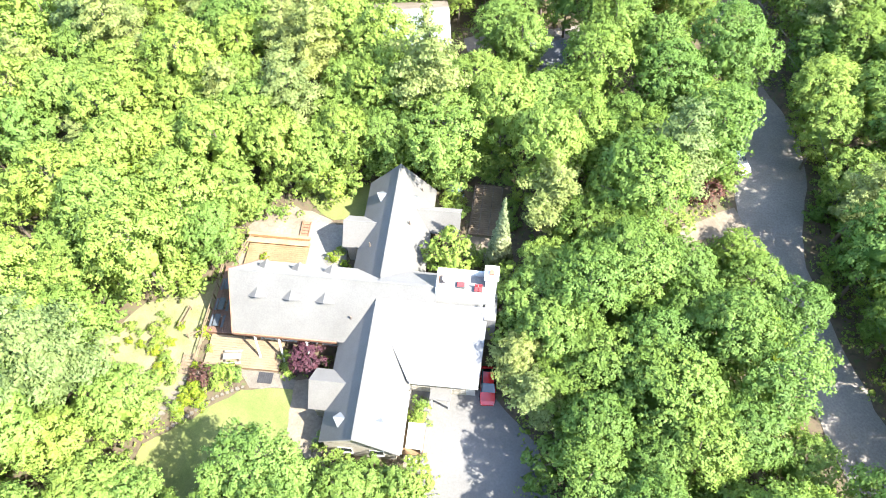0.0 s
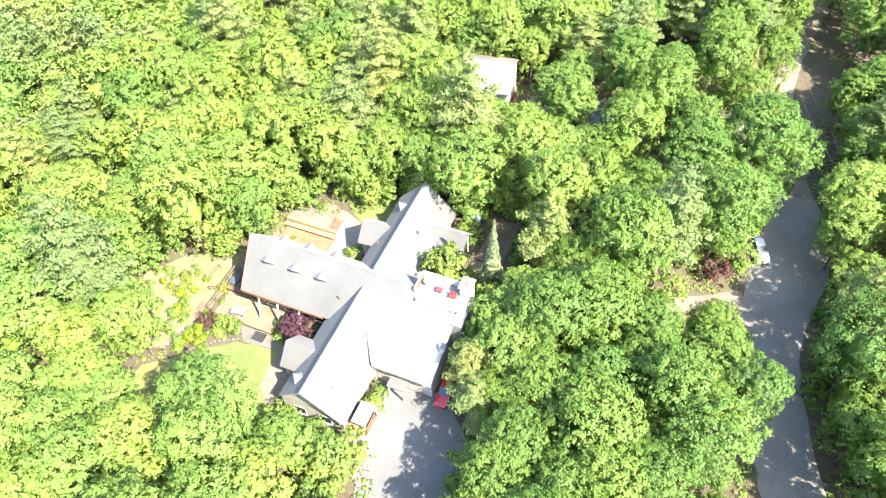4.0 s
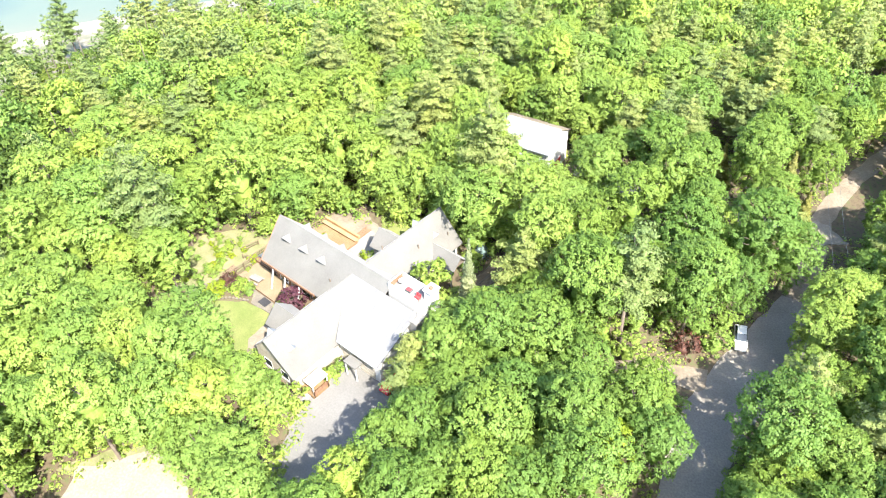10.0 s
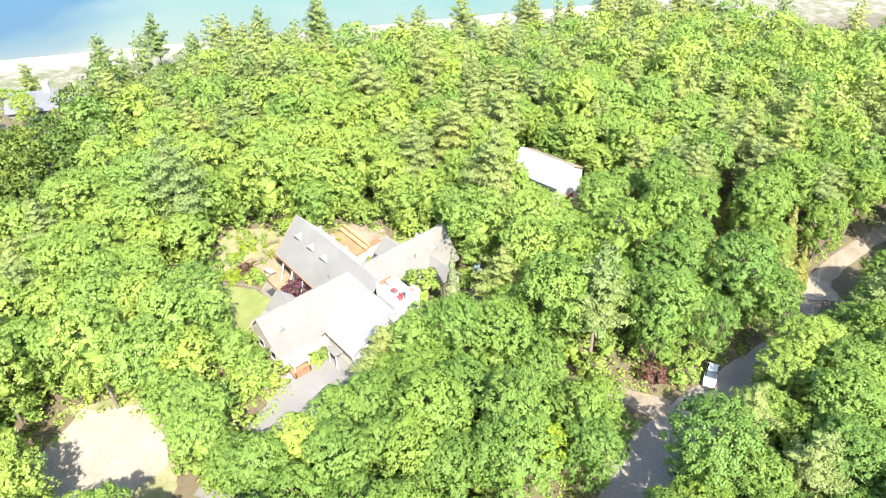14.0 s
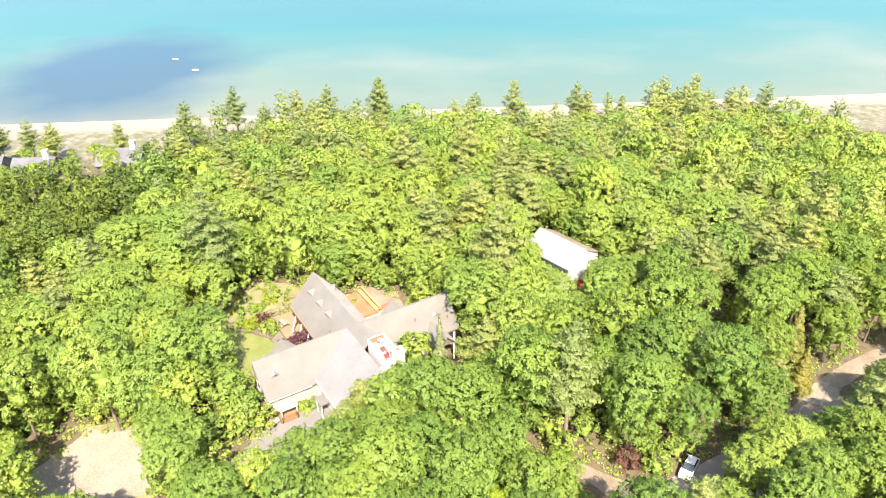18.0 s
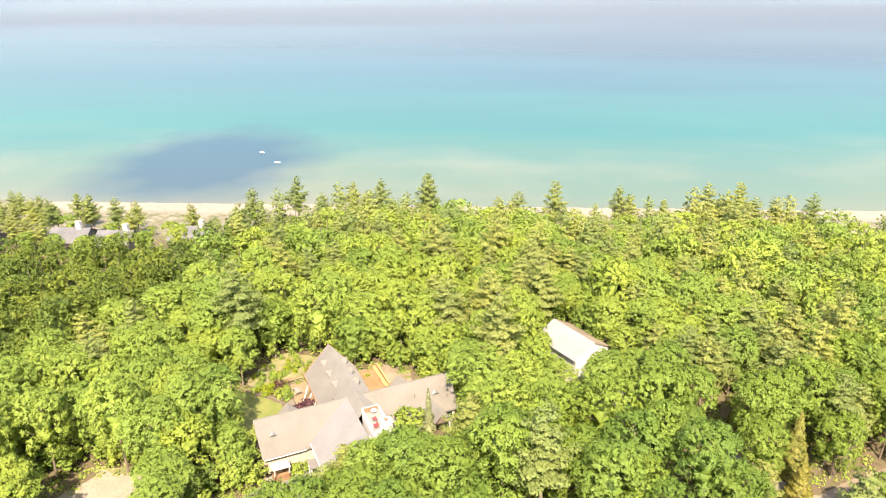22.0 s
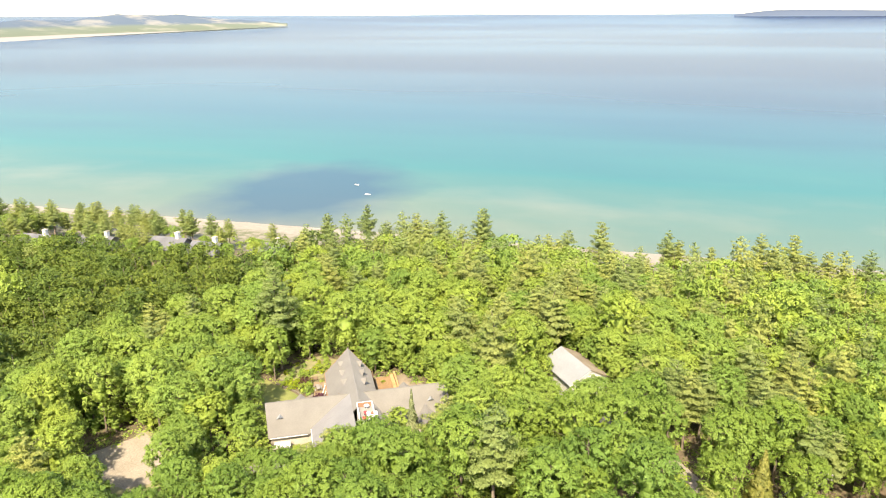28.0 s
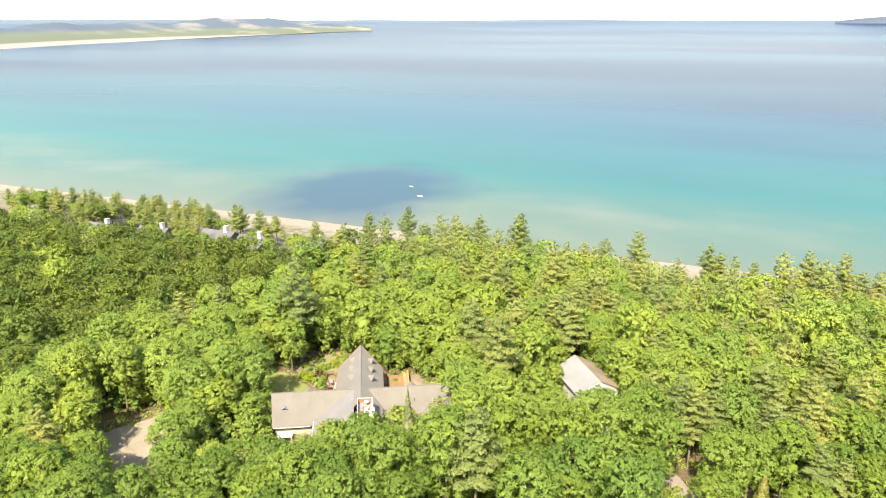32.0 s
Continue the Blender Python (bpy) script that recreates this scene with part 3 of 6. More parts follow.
def broad_crown(rng, height, radius, leaves, size, fine=False, count=40):
    """A rounded crown: a heart, a shell of many small masses of foliage, and on them tufts that are little domes of leaf sprays."""
    big = []
    for i in range(int(count * 1.1)):
        a, k = i * 2.4 + rng.uniform(-0.5, 0.5), (i + 0.5) / (count * 1.1)
        r = radius * 0.86 * math.sqrt(k) * rng.uniform(0.88, 1.08)
        big.append((r * math.cos(a), r * math.sin(a), height - radius * (0.2 + 0.85 * (r / radius) ** 2.3 + rng.uniform(-0.05, 0.2)), radius * rng.uniform(0.15, 0.26)))
    for i in range(count // 2):
        a, k = i * 2.4 + rng.uniform(-0.4, 0.4), i / (count // 2)
        r = radius * (0.88 - 0.35 * k) * rng.uniform(0.85, 1.1)
        big.append((r * math.cos(a), r * math.sin(a), height - radius * (1.05 + 1.3 * k), radius * rng.uniform(0.16, 0.26)))
    big = np.array(big)
    each = 22 if leaves > 3000 else 9
    tufts = max(12, int(leaves / each * 1.6))
    pick = rng.choice(len(big), tufts, p=big[:, 3] ** 2 / (big[:, 3] ** 2).sum())
    out = rng.normal(0, 1, (tufts, 3))
    out[:, 2] += 0.5
    out = unit(out)
    at = big[pick, :3] + out * (big[pick, 3] * rng.uniform(0.7, 1.2, tufts))[:, None] * np.array((1, 1, 0.85))
    gap = np.linalg.norm(at[:, None] - big[None, :, :3], axis=2) / big[None, :, 3]
    keep = gap.min(1) > 0.66                       # none that another mass would bury
    at, out = at[keep], out[keep]
    wide = radius * rng.uniform(0.06, 0.115, len(at)) * (1.0 if each > 20 else 1.4)
    j = rng.choice(len(at), leaves, p=wide ** 2 / (wide ** 2).sum())
    d = unit(rng.normal(0, 1, (leaves, 3)) + out[j] * 0.8 + np.array((0, 0, 0.4)))
    c = at[j] + d * (wide[j] * rng.uniform(0.35, 1.3, leaves))[:, None] * np.array((1, 1, 0.75))
    core = np.array((0, 0, height - radius * 1.4))
    deep = 0.4 if leaves > 3000 else 0.48
    heart = np.array([(0, 0, height - radius * 1.25, radius * deep), (0, 0, height - radius * 1.7, radius * deep)])
    built = joined(boughs(heart, rng, True, rough=0.2), leaves_on(c, d * 0.7 + out[j] * 0.45 + np.array((0, 0, 0.2)), size, rng))
    return (built[0], built[1], unit(built[2] * 0.58 + unit(built[0] - core) * 0.36 + np.array((0, 0, 0.3)))), big


def pine_crown(rng, height, radius, leaves, size, fine=True, count=0):
    """White pine: level branches at uneven heights, each a flat plume of needle sprays that turns up at its tip."""
    many = 52
    k = (np.arange(many) + rng.uniform(-0.5, 0.5, many)).clip(0) / many
    z = height * (0.975 - 0.61 * k ** 0.9)
    reach = radius * (0.14 + 0.98 * np.minimum(k, 0.6) ** 0.62 - 0.3 * np.maximum(0, k - 0.6)) * rng.uniform(0.62, 1.2, many)
    turn = np.arange(many) * 2.4 + rng.uniform(-0.5, 0.5, many)
    plumes = []
    for a, h, r in zip(turn, z, reach):
        for t, wide in ((0.38, 0.2), (0.68, 0.2), (0.98, 0.15)) if r > 0.5 * radius else ((0.5, 0.24), (0.95, 0.17)):
            b = a + rng.uniform(-0.22, 0.22)
            plumes.append((math.cos(b) * r * t, math.sin(b) * r * t, h + r * (0.26 * t * t - 0.1 * t) + rng.uniform(-0.1, 0.1), r * wide + 0.12))
    plumes = np.array(plumes)
    w = plumes[:, 3] ** 1.7
    j = rng.choice(len(plumes), leaves, p=w / w.sum())
    d = unit(rng.normal(0, 1, (leaves, 3)))
    c = plumes[j, :3] + d * (plumes[j, 3] * rng.uniform(0.5, 1.2, leaves))[:, None] * np.array((1.15, 1.15, 0.42))
    outward = unit(plumes[j, :3] * np.array((1, 1, 0)) + 1e-6)
    nrm = unit(outward * 0.4 + d * np.array((0.5, 0.5, 0.6)) + np.array((0, 0, 0.75)))
    heart = np.array([(rng.uniform(-0.15, 0.15), rng.uniform(-0.15, 0.15), height * (1 - 0.62 * q), radius * (0.02 + 0.28 * q)) for q in np.linspace(0.1, 0.95, 12)])
    built = joined(boughs(heart, rng, False, (1, 1, 0.75), 0.25), leaves_on(c, nrm, size, rng, 1.7))
    pads = plumes[::3]
    return (built[0], built[1], unit(built[2] * 0.7 + np.array((0, 0, 0.3)))), pads


def spruce_crown(rng, height, radius, leaves, size, fine=True, count=0):
    """Narrow cone of drooping boughs."""
    k = rng.random(leaves) ** 0.6
    a = rng.uniform(0, 2 * math.pi, leaves)
    tier = 0.82 + 0.18 * np.sin(k * 40 + np.sin(a * 3))
    r = radius * k * tier * rng.uniform(0.7, 1.05, leaves)
    c = np.stack([np.cos(a) * r, np.sin(a) * r, height * (1 - 0.93 * k) - 0.15 * r], 1)
    nrm = unit(np.stack([np.cos(a) * 0.8, np.sin(a) * 0.8, np.full(leaves, 0.75)], 1))
    lobes = np.array([(math.cos(i * 2.4) * radius * 0.42 * q, math.sin(i * 2.4) * radius * 0.42 * q, height * (1 - 0.93 * q), radius * 0.5 * q + 0.1)
                      for i, q in enumerate(np.linspace(0.08, 0.95, 26))])
    return joined(boughs(lobes, rng, False), leaves_on(c, nrm, size, rng, 1.4)), lobes[5::2]


def trunk_mesh(name, rng, height, lobes, girth=0.24, limbs=9):
    """A tapered trunk that leans a little, with limbs that reach into the crown."""
    vs, qs = [], []

    def tube(pts, r0, r1, sides):
        base = len(vs)
        for i, p in enumerate(pts):
            r = r0 + (r1 - r0) * i / (len(pts) - 1)
            for s in range(sides):
                a = 2 * math.pi * s / sides
                vs.append((p[0] + r * math.cos(a), p[1] + r * math.sin(a), p[2]))
        for i in range(len(pts) - 1):
            for s in range(sides):
                o, e = base + i * sides, (s + 1) % sides
                qs.append((o + s, o + e, o + sides + e, o + sides + s))

    top = height * 0.86
    bend = rng.uniform(-0.35, 0.35, 2)
    axis = [(bend[0] * math.sin(k * 2.2), bend[1] * math.sin(k * 2.6), top * k - 0.3 * (k == 0)) for k in np.linspace(0, 1, 6)]
    tube(axis, girth, 0.05, 7)
    for j in rng.choice(len(lobes), min(limbs, len(lobes)), replace=False):
        x, y, z, _ = lobes[j]
        k = min(0.92, max(0.3, (z - 0.5 * math.hypot(x, y)) / top))
        o = (bend[0] * math.sin(k * 2.2), bend[1] * math.sin(k * 2.6), top * k)
        mid = ((o[0] + x) / 2 + rng.uniform(-0.2, 0.2), (o[1] + y) / 2 + rng.uniform(-0.2, 0.2), (o[2] + z) / 2 - 0.15)
        tube([o, mid, (x, y, z)], girth * 0.38, 0.03, 4)
    return numpy_mesh(name, vs, qs, BARK)


def crown_mesh(name, built, mat, tones=None):
    me = numpy_mesh(name, built[0], built[1], mat, built[2])
    if tones is not None:
        me.attributes.new("tone", "FLOAT", "POINT").data.foreach_set("value", np.asarray(tones, np.float32))
    return me


TREES = {}


def tree_kind(key, maker, mat, height, radius, leaves, size, seed, girth=0.24, count=40):
    """Builds one tree, with its meshes at the origin, to be copied from."""
    rng = np.random.default_rng(seed)
    pts, lobes = maker(rng, height, radius, leaves, size, maker is pine_crown, count)
    TREES[key] = (trunk_mesh(key + "_trunk", rng, height, lobes, girth), crown_mesh(key + "_crown", pts, mat))


def plant(key, name, label, x, y, turn=0.0, size=1.0, tall=1.0, group="", category="tree", z=None):
    trunk, crown = TREES[key]
    ob = thing(name, label, category, group)
    ob.matrix_basis = pose(x, y, float(land(x, y)) - 0.05 if z is None else z, 0, 0, turn) @ Matrix.Diagonal((size, size, size * tall, 1))
    for part_name, me in (("trunk", trunk), ("crown", crown)):
        o = new(part_name, me)
        o.parent = ob
    return ob


for i in range(5):
    tree_kind(f"broad{i}", broad_crown, LEAF, 14.0 + 0.4 * i, 4.3 + 0.25 * (i % 3), 14000, 0.142, 100 + i)
for i in range(5):
    maple = TREES[f"broad{i}"][1].copy()
    maple.materials[0] = LEAF_MAPLE
    TREES[f"maple{i}"] = (TREES[f"broad{i}"][0], maple)
for i in range(3):
    tree_kind(f"pine{i}", pine_crown, NEEDLE, 17.0 + i, 4.0 + 0.3 * i, 9500, 0.13, 200 + i, 0.3)
tree_kind("yellow", broad_crown, LEAF_YELLOW, 14.5, 3.6, 7000, 0.16, 301)
tree_kind("rusty", spruce_crown, RUSTY, 12.0, 3.1, 5200, 0.2, 309)
tree_kind("spruce", spruce_crown, SPRUCE, 14.0, 2.1, 3600, 0.17, 302)
tree_kind("blue", spruce_crown, BLUE_SPRUCE, 4.6, 1.5, 1200, 0.13, 303, 0.1)
tree_kind("plum", broad_crown, PLUM, 5.0, 2.5, 4500, 0.11, 304, 0.14, 18)
tree_kind("bronze", broad_crown, BROWN_LEAF, 2.2, 1.5, 1100, 0.1, 305, 0.07, 12)
tree_kind("small", broad_crown, LEAF, 7.0, 2.7, 5000, 0.12, 306, 0.14, 18)
tree_kind("shrub", broad_crown, LEAF, 1.7, 1.1, 1200, 0.07, 307, 0.05, 9)
tree_kind("shrub_yellow", broad_crown, LEAF_YELLOW, 1.4, 1.0, 1200, 0.065, 308, 0.05, 9)


def in_poly(x, y, poly):
    hit, k = False, len(poly)
    for i in range(k):
        (x0, y0), (x1, y1) = poly[i], poly[(i + 1) % k]
        if (y0 > y) != (y1 > y) and x < (x1 - x0) * (y - y0) / (y1 - y0) + x0:
            hit = not hit
    return hit


def poly_gap(x, y, poly):
    """How far a point lies outside an outline; 0 inside."""
    if in_poly(x, y, poly):
        return 0.0
    best, k = 1e9, len(poly)
    for i in range(k):
        (x0, y0), (x1, y1) = poly[i], poly[(i + 1) % k]
        t = max(0, min(1, ((x - x0) * (x1 - x0) + (y - y0) * (y1 - y0)) / ((x1 - x0) ** 2 + (y1 - y0) ** 2)))
        best = min(best, math.hypot(x - x0 - t * (x1 - x0), y - y0 - t * (y1 - y0)))
    return best


def line_gap(x, y, line):
    best = 1e9
    for (x0, y0, w0), (x1, y1, w1) in zip(line, line[1:]):
        t = max(0, min(1, ((x - x0) * (x1 - x0) + (y - y0) * (y1 - y0)) / ((x1 - x0) ** 2 + (y1 - y0) ** 2)))
        best = min(best, math.hypot(x - x0 - t * (x1 - x0), y - y0 - t * (y1 - y0)) - (w0 + (w1 - w0) * t) / 2)
    return best


GARDEN = [(-44.7, 25.2), (-48.2, 31.8), (-44.8, 36.0), (-37, 34.5), (-33, 29), (-33, 26.5), (-36, 21.5), (-40.5, 23.0)]
BEACH_HOUSES = [(-137.5, -14.1, 15), (-129.5, -0.4, 10), (-125, 20, 11), (-148, -38, 12), (-154.5, -59, 11), (-168, -92, 13)]     # x, y, width
# open ground, each with the room that it keeps from the trunks
CLEAR = [
    ([(-34, 31), (-20, 31), (-20, 19.5), (-10, 19.5), (-10, 26.5), (-1.0, 26.5), (-1.0, 42), (-10, 41.5), (-10, 56), (-20.5, 56), (-22, 43), (-34, 43)], 2.0),
    ([(-24, 28), (-31, 27), (-36, 23), (-39, 19), (-36, 14), (-26, 16), (-21, 20), (-20, 25)], 1.6),
    ([(-42, 36), (-38, 27), (-30, 29), (-32, 43), (-36, 41)], 1.2),
    ([(-35, 43), (-34, 50), (-29, 51), (-21, 55), (-19, 42)], 1.6),
    (GARDEN, 0.8),
    ([(-10, 43), (0.5, 44), (0.6, 59), (-7, 60), (-10, 52)], 1.2),
    ([(-71, 62), (-64, 65), (-63, 73), (-68, 72)], 1.5),
    ([(-10.5, 30), (-2.4, 29.6), (1.4, 24), (1.5, 17), (1.5, 10), (-1, 8), (-3.5, 11), (-6.1, 17.0), (-9.3, 23)], 2.6),
    ([(-20, -8), (-22, -4), (-16.5, 3.0), (-13.5, 2.6), (-3, 1), (0, -5), (-6, -10), (-18, -14)], 1.6),
    ([(-25, 77), (-11, 79.5), (-9.5, 88), (-25, 87)], 1.6),
    ([(-22, 77), (-14, 75), (-6, 76.5), (-4, 80), (-10, 82)], 0.8),
    ([(-2, 78.5), (4.5, 78.5), (4.5, 85), (-2, 85)], 0.3),
    ([(31, 102), (38, 101), (40, 108), (35, 121), (31.5, 114)], 1.0),
]
LINES = [(ROAD_LINE, 1.2), (TRACK_LINE, 0.6), (SHOULDER, 1.8), (BARN_LANE, 0.0), (CREEK_LINE, 1.2)]
WOODS = [(-300, -185), (-150, -118), (-60, -66), (0, -34), (22, -24), (52, 14), (72, 50), (68, 84), (54, 135), (24, 230), (-18, 300), (-70, 330), (-330, -120)]

LANE_GAP = [(3, 93), (8, 93.5), (27, 83.5), (25.5, 80)]     # only low growth between the lane and the barn


def free(x, y):
    return in_poly(x, y, WOODS) and all(poly_gap(x, y, p) > g for p, g in CLEAR) and all(line_gap(x, y, p) > g for p, g in LINES)


def edge_of_woods(s):
    """How far towards the water the trees stand, along the shore."""
    return 131 + 3 * math.sin(s * 0.05) + 3 * math.sin(s * 0.13 + 1) - 42 * float(smooth(-17, -34, s)) - 36 * float(smooth(141, 152, s))


# trees placed one by one: kind, x, y, size, height factor
PINE_LABEL = "tall white pine with open yellow-green needle plumes"
BROAD_LABEL = "leafy green broadleaf tree in full summer crown"
KNOWN = [
    ("pine1", 3.4, 50.4, 1.08, 0.86), ("pine0", 0.6, 31.0, 0.85, 0.8), ("broad1", 1.6, 37.6, 0.84, 0.96), ("broad3", 4.0, 33.4, 0.85, 1.02), ("small", -0.2, 34.8, 1.1, 1.0), ("pine2", 2.6, 27.2, 0.8, 0.7), ("maple0", 5.4, 28.6, 0.78, 0.98), ("broad4", 3.0, 42.4, 0.75, 0.92), ("small", -1.0, 41.2, 1.0, 1.1), ("broad2", 39.0, 72.6, 0.95, 1.0), ("broad1", 40.0, 74.0, 0.95, 0.95), ("broad3", 38.6, 67.0, 0.9, 0.95), ("broad0", 40.5, 59.0, 0.9, 0.95), ("broad2", -7.0, 73.0, 0.8, 0.84), ("broad0", -2.5, 73.8, 0.75, 0.8), ("broad3", -12.4, 75.2, 0.62, 0.85), ("broad1", -19.6, 76.0, 0.72, 0.9), ("broad4", -26.5, 78.6, 0.8, 0.9), ("yellow", 25.9, 35.5, 0.8, 0.98), ("maple3", 8.4, 23.2, 0.8, 1.12), ("maple1", 7.6, 18.6, 0.82, 1.14), ("broad0", 6.9, 13.2, 0.8, 1.1), ("rusty", 22.8, 98.6, 1.0, 1.0), ("rusty", 12.0, 97.8, 0.85, 0.9), ("rusty", 27.4, 95.0, 0.8, 0.9), ("rusty", -64.5, 50.0, 0.8, 0.9), ("rusty", -58.0, 42.0, 0.7, 0.9), ("rusty", -80.0, 30.0, 0.9, 0.9), ("rusty", -36.0, 66.0, 0.8, 0.85),
    ("broad2", -23.8, 15.2, 1.05, 0.95), ("broad0", -15.6, 15.2, 0.75, 0.8), ("small", -10.4, 16.2, 1.0, 1.0), ("small", -17.8, 18.0, 0.95, 0.75), ("small", -13.6, 18.2, 0.85, 0.75),
    ("broad3", -48.5, 18.0, 1.15, 0.9), ("broad1", -38.5, 12.6, 0.95, 0.9), ("broad4", -51.5, 27.0, 1.0, 0.9), ("maple0", 40.2, 90.5, 0.85, 0.9), ("maple2", 40.6, 82.5, 0.85, 0.92), ("maple4", 41.4, 99.6, 0.9, 0.9), ("maple1", 45.5, 94.5, 1.0, 0.95), ("maple3", 46.2, 86.5, 1.0, 0.95), ("pine1", 28.6, 85.0, 0.72, 0.92), ("maple2", 30.0, 79.4, 0.9, 1.0),
    ("broad0", -126, -16.4, 0.62, 0.92), ("broad2", -121.5, -8.5, 0.6, 0.9), ("broad1", -117.3, -1.5, 0.65, 0.88), ("broad3", -115.6, 7.0, 0.6, 0.92), ("broad4", -114.8, 15.8, 0.62, 0.9), ("broad0", -130.5, -23.5, 0.62, 0.95), ("broad2", -137.5, -36.0, 0.65, 0.9), ("broad1", -141.0, -48.0, 0.65, 0.92), ("broad3", -158, -90, 0.65, 0.9), ("broad4", -155, -78, 0.65, 0.92), ("broad0", -148, -62, 0.65, 0.9),
    ("broad2", -41.0, 46.5, 1.2, 0.82), ("yellow", -46.8, 48.6, 0.75, 1.0), ("broad1", -26.3, 56.3, 0.9, 0.9), ("broad4", -37.5, 43.6, 0.85, 0.85),
    ("broad0", -9.0, 5.5, 0.95, 0.85), ("broad3", -14.8, 9.8, 0.95, 0.85), ("broad1", -20.5, 4.5, 0.9, 0.85), ("broad4", -31.7, 4.0, 1.05, 0.9),
    ("pine2", -102.5, 86.5, 0.9, 1.28), ("pine0", -105.2, 88.6, 0.9, 1.42), ("pine1", -80.2, 117.5, 0.95, 1.22), ("pine2", -46.5, 182, 0.8, 1.15),
    ("pine0", -150, -41, 0.7, 1.15), ("pine1", -148, -35.5, 0.7, 1.1), ("pine2", -157.5, -24.2, 0.75, 0.9), ("pine0", -158.4, -18.3, 0.7, 0.9), ("pine1", -155, -21, 0.6, 0.85), ("pine2", -168.5, -44, 0.8, 0.9), ("pine1", -166.5, -39.5, 0.7, 0.9), ("pine0", -162, -33, 0.7, 0.8), ("pine0", -150.7, -7.5, 0.85, 0.95), ("pine1", -137, 3.5, 0.65, 0.8), ("small", -128.5, 14.5, 1.1, 0.9), ("small", -126, 17.5, 1.0, 0.9), ("small", -149, -14, 1.1, 1.0), ("small", -143, -2.5, 0.9, 0.8),
    ("pine0", -134.8, 39.9, 0.86, 1.06), ("pine1", -130.8, 53.5, 0.95, 1.113), ("pine2", -119.5, 58.9, 0.8, 1.0176), ("pine0", -121.7, 69.3, 0.9, 1.1448), ("pine1", -117.9, 72.5, 0.86, 0.9752), ("pine2", -115.5, 76.6, 0.95, 1.06), ("pine0", -91, 105, 0.8, 1.113), ("pine1", -90.9, 111.6, 0.9, 1.0176),
    ("pine2", -77.7, 138.6, 0.86, 1.1448), ("pine0", -76.4, 141.6, 0.95, 0.9752), ("pine1", -67.9, 147.1, 0.8, 1.06), ("pine2", -67, 162.6, 0.9, 1.113), ("pine0", -63, 164.1, 0.86, 1.0176), ("pine1", -61.7, 169.6, 0.95, 1.1448), ("pine2", -59.2, 173.8, 0.8, 0.9752), ("pine0", -50.2, 171.7, 0.9, 1.06),
    ("pine1", -66.9, 42.6, 0.86, 1.05), ("pine2", -89.4, 38.4, 0.95, 0.96), ("pine0", -59.6, 30.3, 0.8, 1.08), ("pine1", -50.8, 68.8, 0.9, 0.92), ("pine2", -48.3, 79.9, 0.86, 1), ("pine0", -39.2, 62.3, 0.95, 1.05), ("pine1", -51, 101.1, 0.8, 0.96), ("pine2", -40.9, 108.1, 0.9, 1.08),
    ("pine0", -65.9, 103.6, 0.86, 0.92), ("pine1", -12, 115, 0.95, 1), ("pine2", -1.8, 103, 0.8, 1.05), ("pine0", -10.9, 131.4, 0.9, 0.96), ("pine1", 2.9, 118.4, 0.86, 1.08), ("pine2", 11.4, 106.6, 0.95, 0.92), ("pine0", 23.5, 111.1, 0.8, 1), ("pine1", -67, 64.5, 0.9, 1.05),
    ("pine2", -94.4, 73, 0.86, 0.96), ("pine0", -96.2, 30.4, 0.95, 1.08), ("pine1", -56.2, 54.1, 0.8, 0.92), ("pine2", -18.9, 98.3, 0.9, 1), ("pine0", -70.7, 49.4, 0.86, 1.05), ("pine1", -44.7, 95.3, 0.95, 0.96), ("pine2", -42.1, 134.2, 0.8, 1.08), ("pine0", -27.7, 121.8, 0.9, 0.92),
    ("pine1", -8, 104.5, 0.86, 1), ("pine2", -0.5, 111.5, 0.95, 1.05), ("pine0", 7.4, 113.4, 0.8, 0.96), ("pine1", 1.4, 94.5, 0.9, 1.08), ("pine2", 3.8, 99.6, 0.86, 0.92), ("pine0", -53.2, -5.4, 0.95, 1), ("pine1", -49.4, -1.9, 0.8, 1.05), ("pine2", -58.4, 74.7, 0.9, 0.96),
    ("pine0", -78.9, 35, 0.86, 1.08),
    ("pine0", -192.6, -93.1, 0.744, 0.9384), ("pine1", -196.5, -84.4, 0.84, 0.874), ("pine2", -195.3, -76.1, 0.696, 0.9936), ("pine0", -188.1, -53, 0.744, 0.9384), ("pine1", -182.2, -45.2, 0.84, 0.874), ("pine2", -173.6, -29.3, 0.696, 0.9936), ("pine0", -170.1, -23.4, 0.744, 0.9384), ("pine1", -162.4, -11.7, 0.84, 0.874), ("pine2", -146.4, -0.2, 0.696, 0.9936), ("pine0", -194.1, -103.7, 0.744, 0.9384), ("pine1", -170.8, -58.7, 0.84, 0.874), ("pine2", -190, -64, 0.696, 0.9936), ("pine0", -183, -72, 0.744, 0.9384), ("pine1", -176, -50, 0.84, 0.874), ("pine2", -187, -88, 0.696, 0.9936), ("pine0", -131.5, 21, 0.744, 0.9384), ("pine1", -166.5, -35, 0.84, 0.874),
    ("pine0", -171, -96, 0.7, 1.1), ("pine1", -172, -70, 0.75, 1.1), ("pine2", -166, -57, 0.7, 1.1),
]
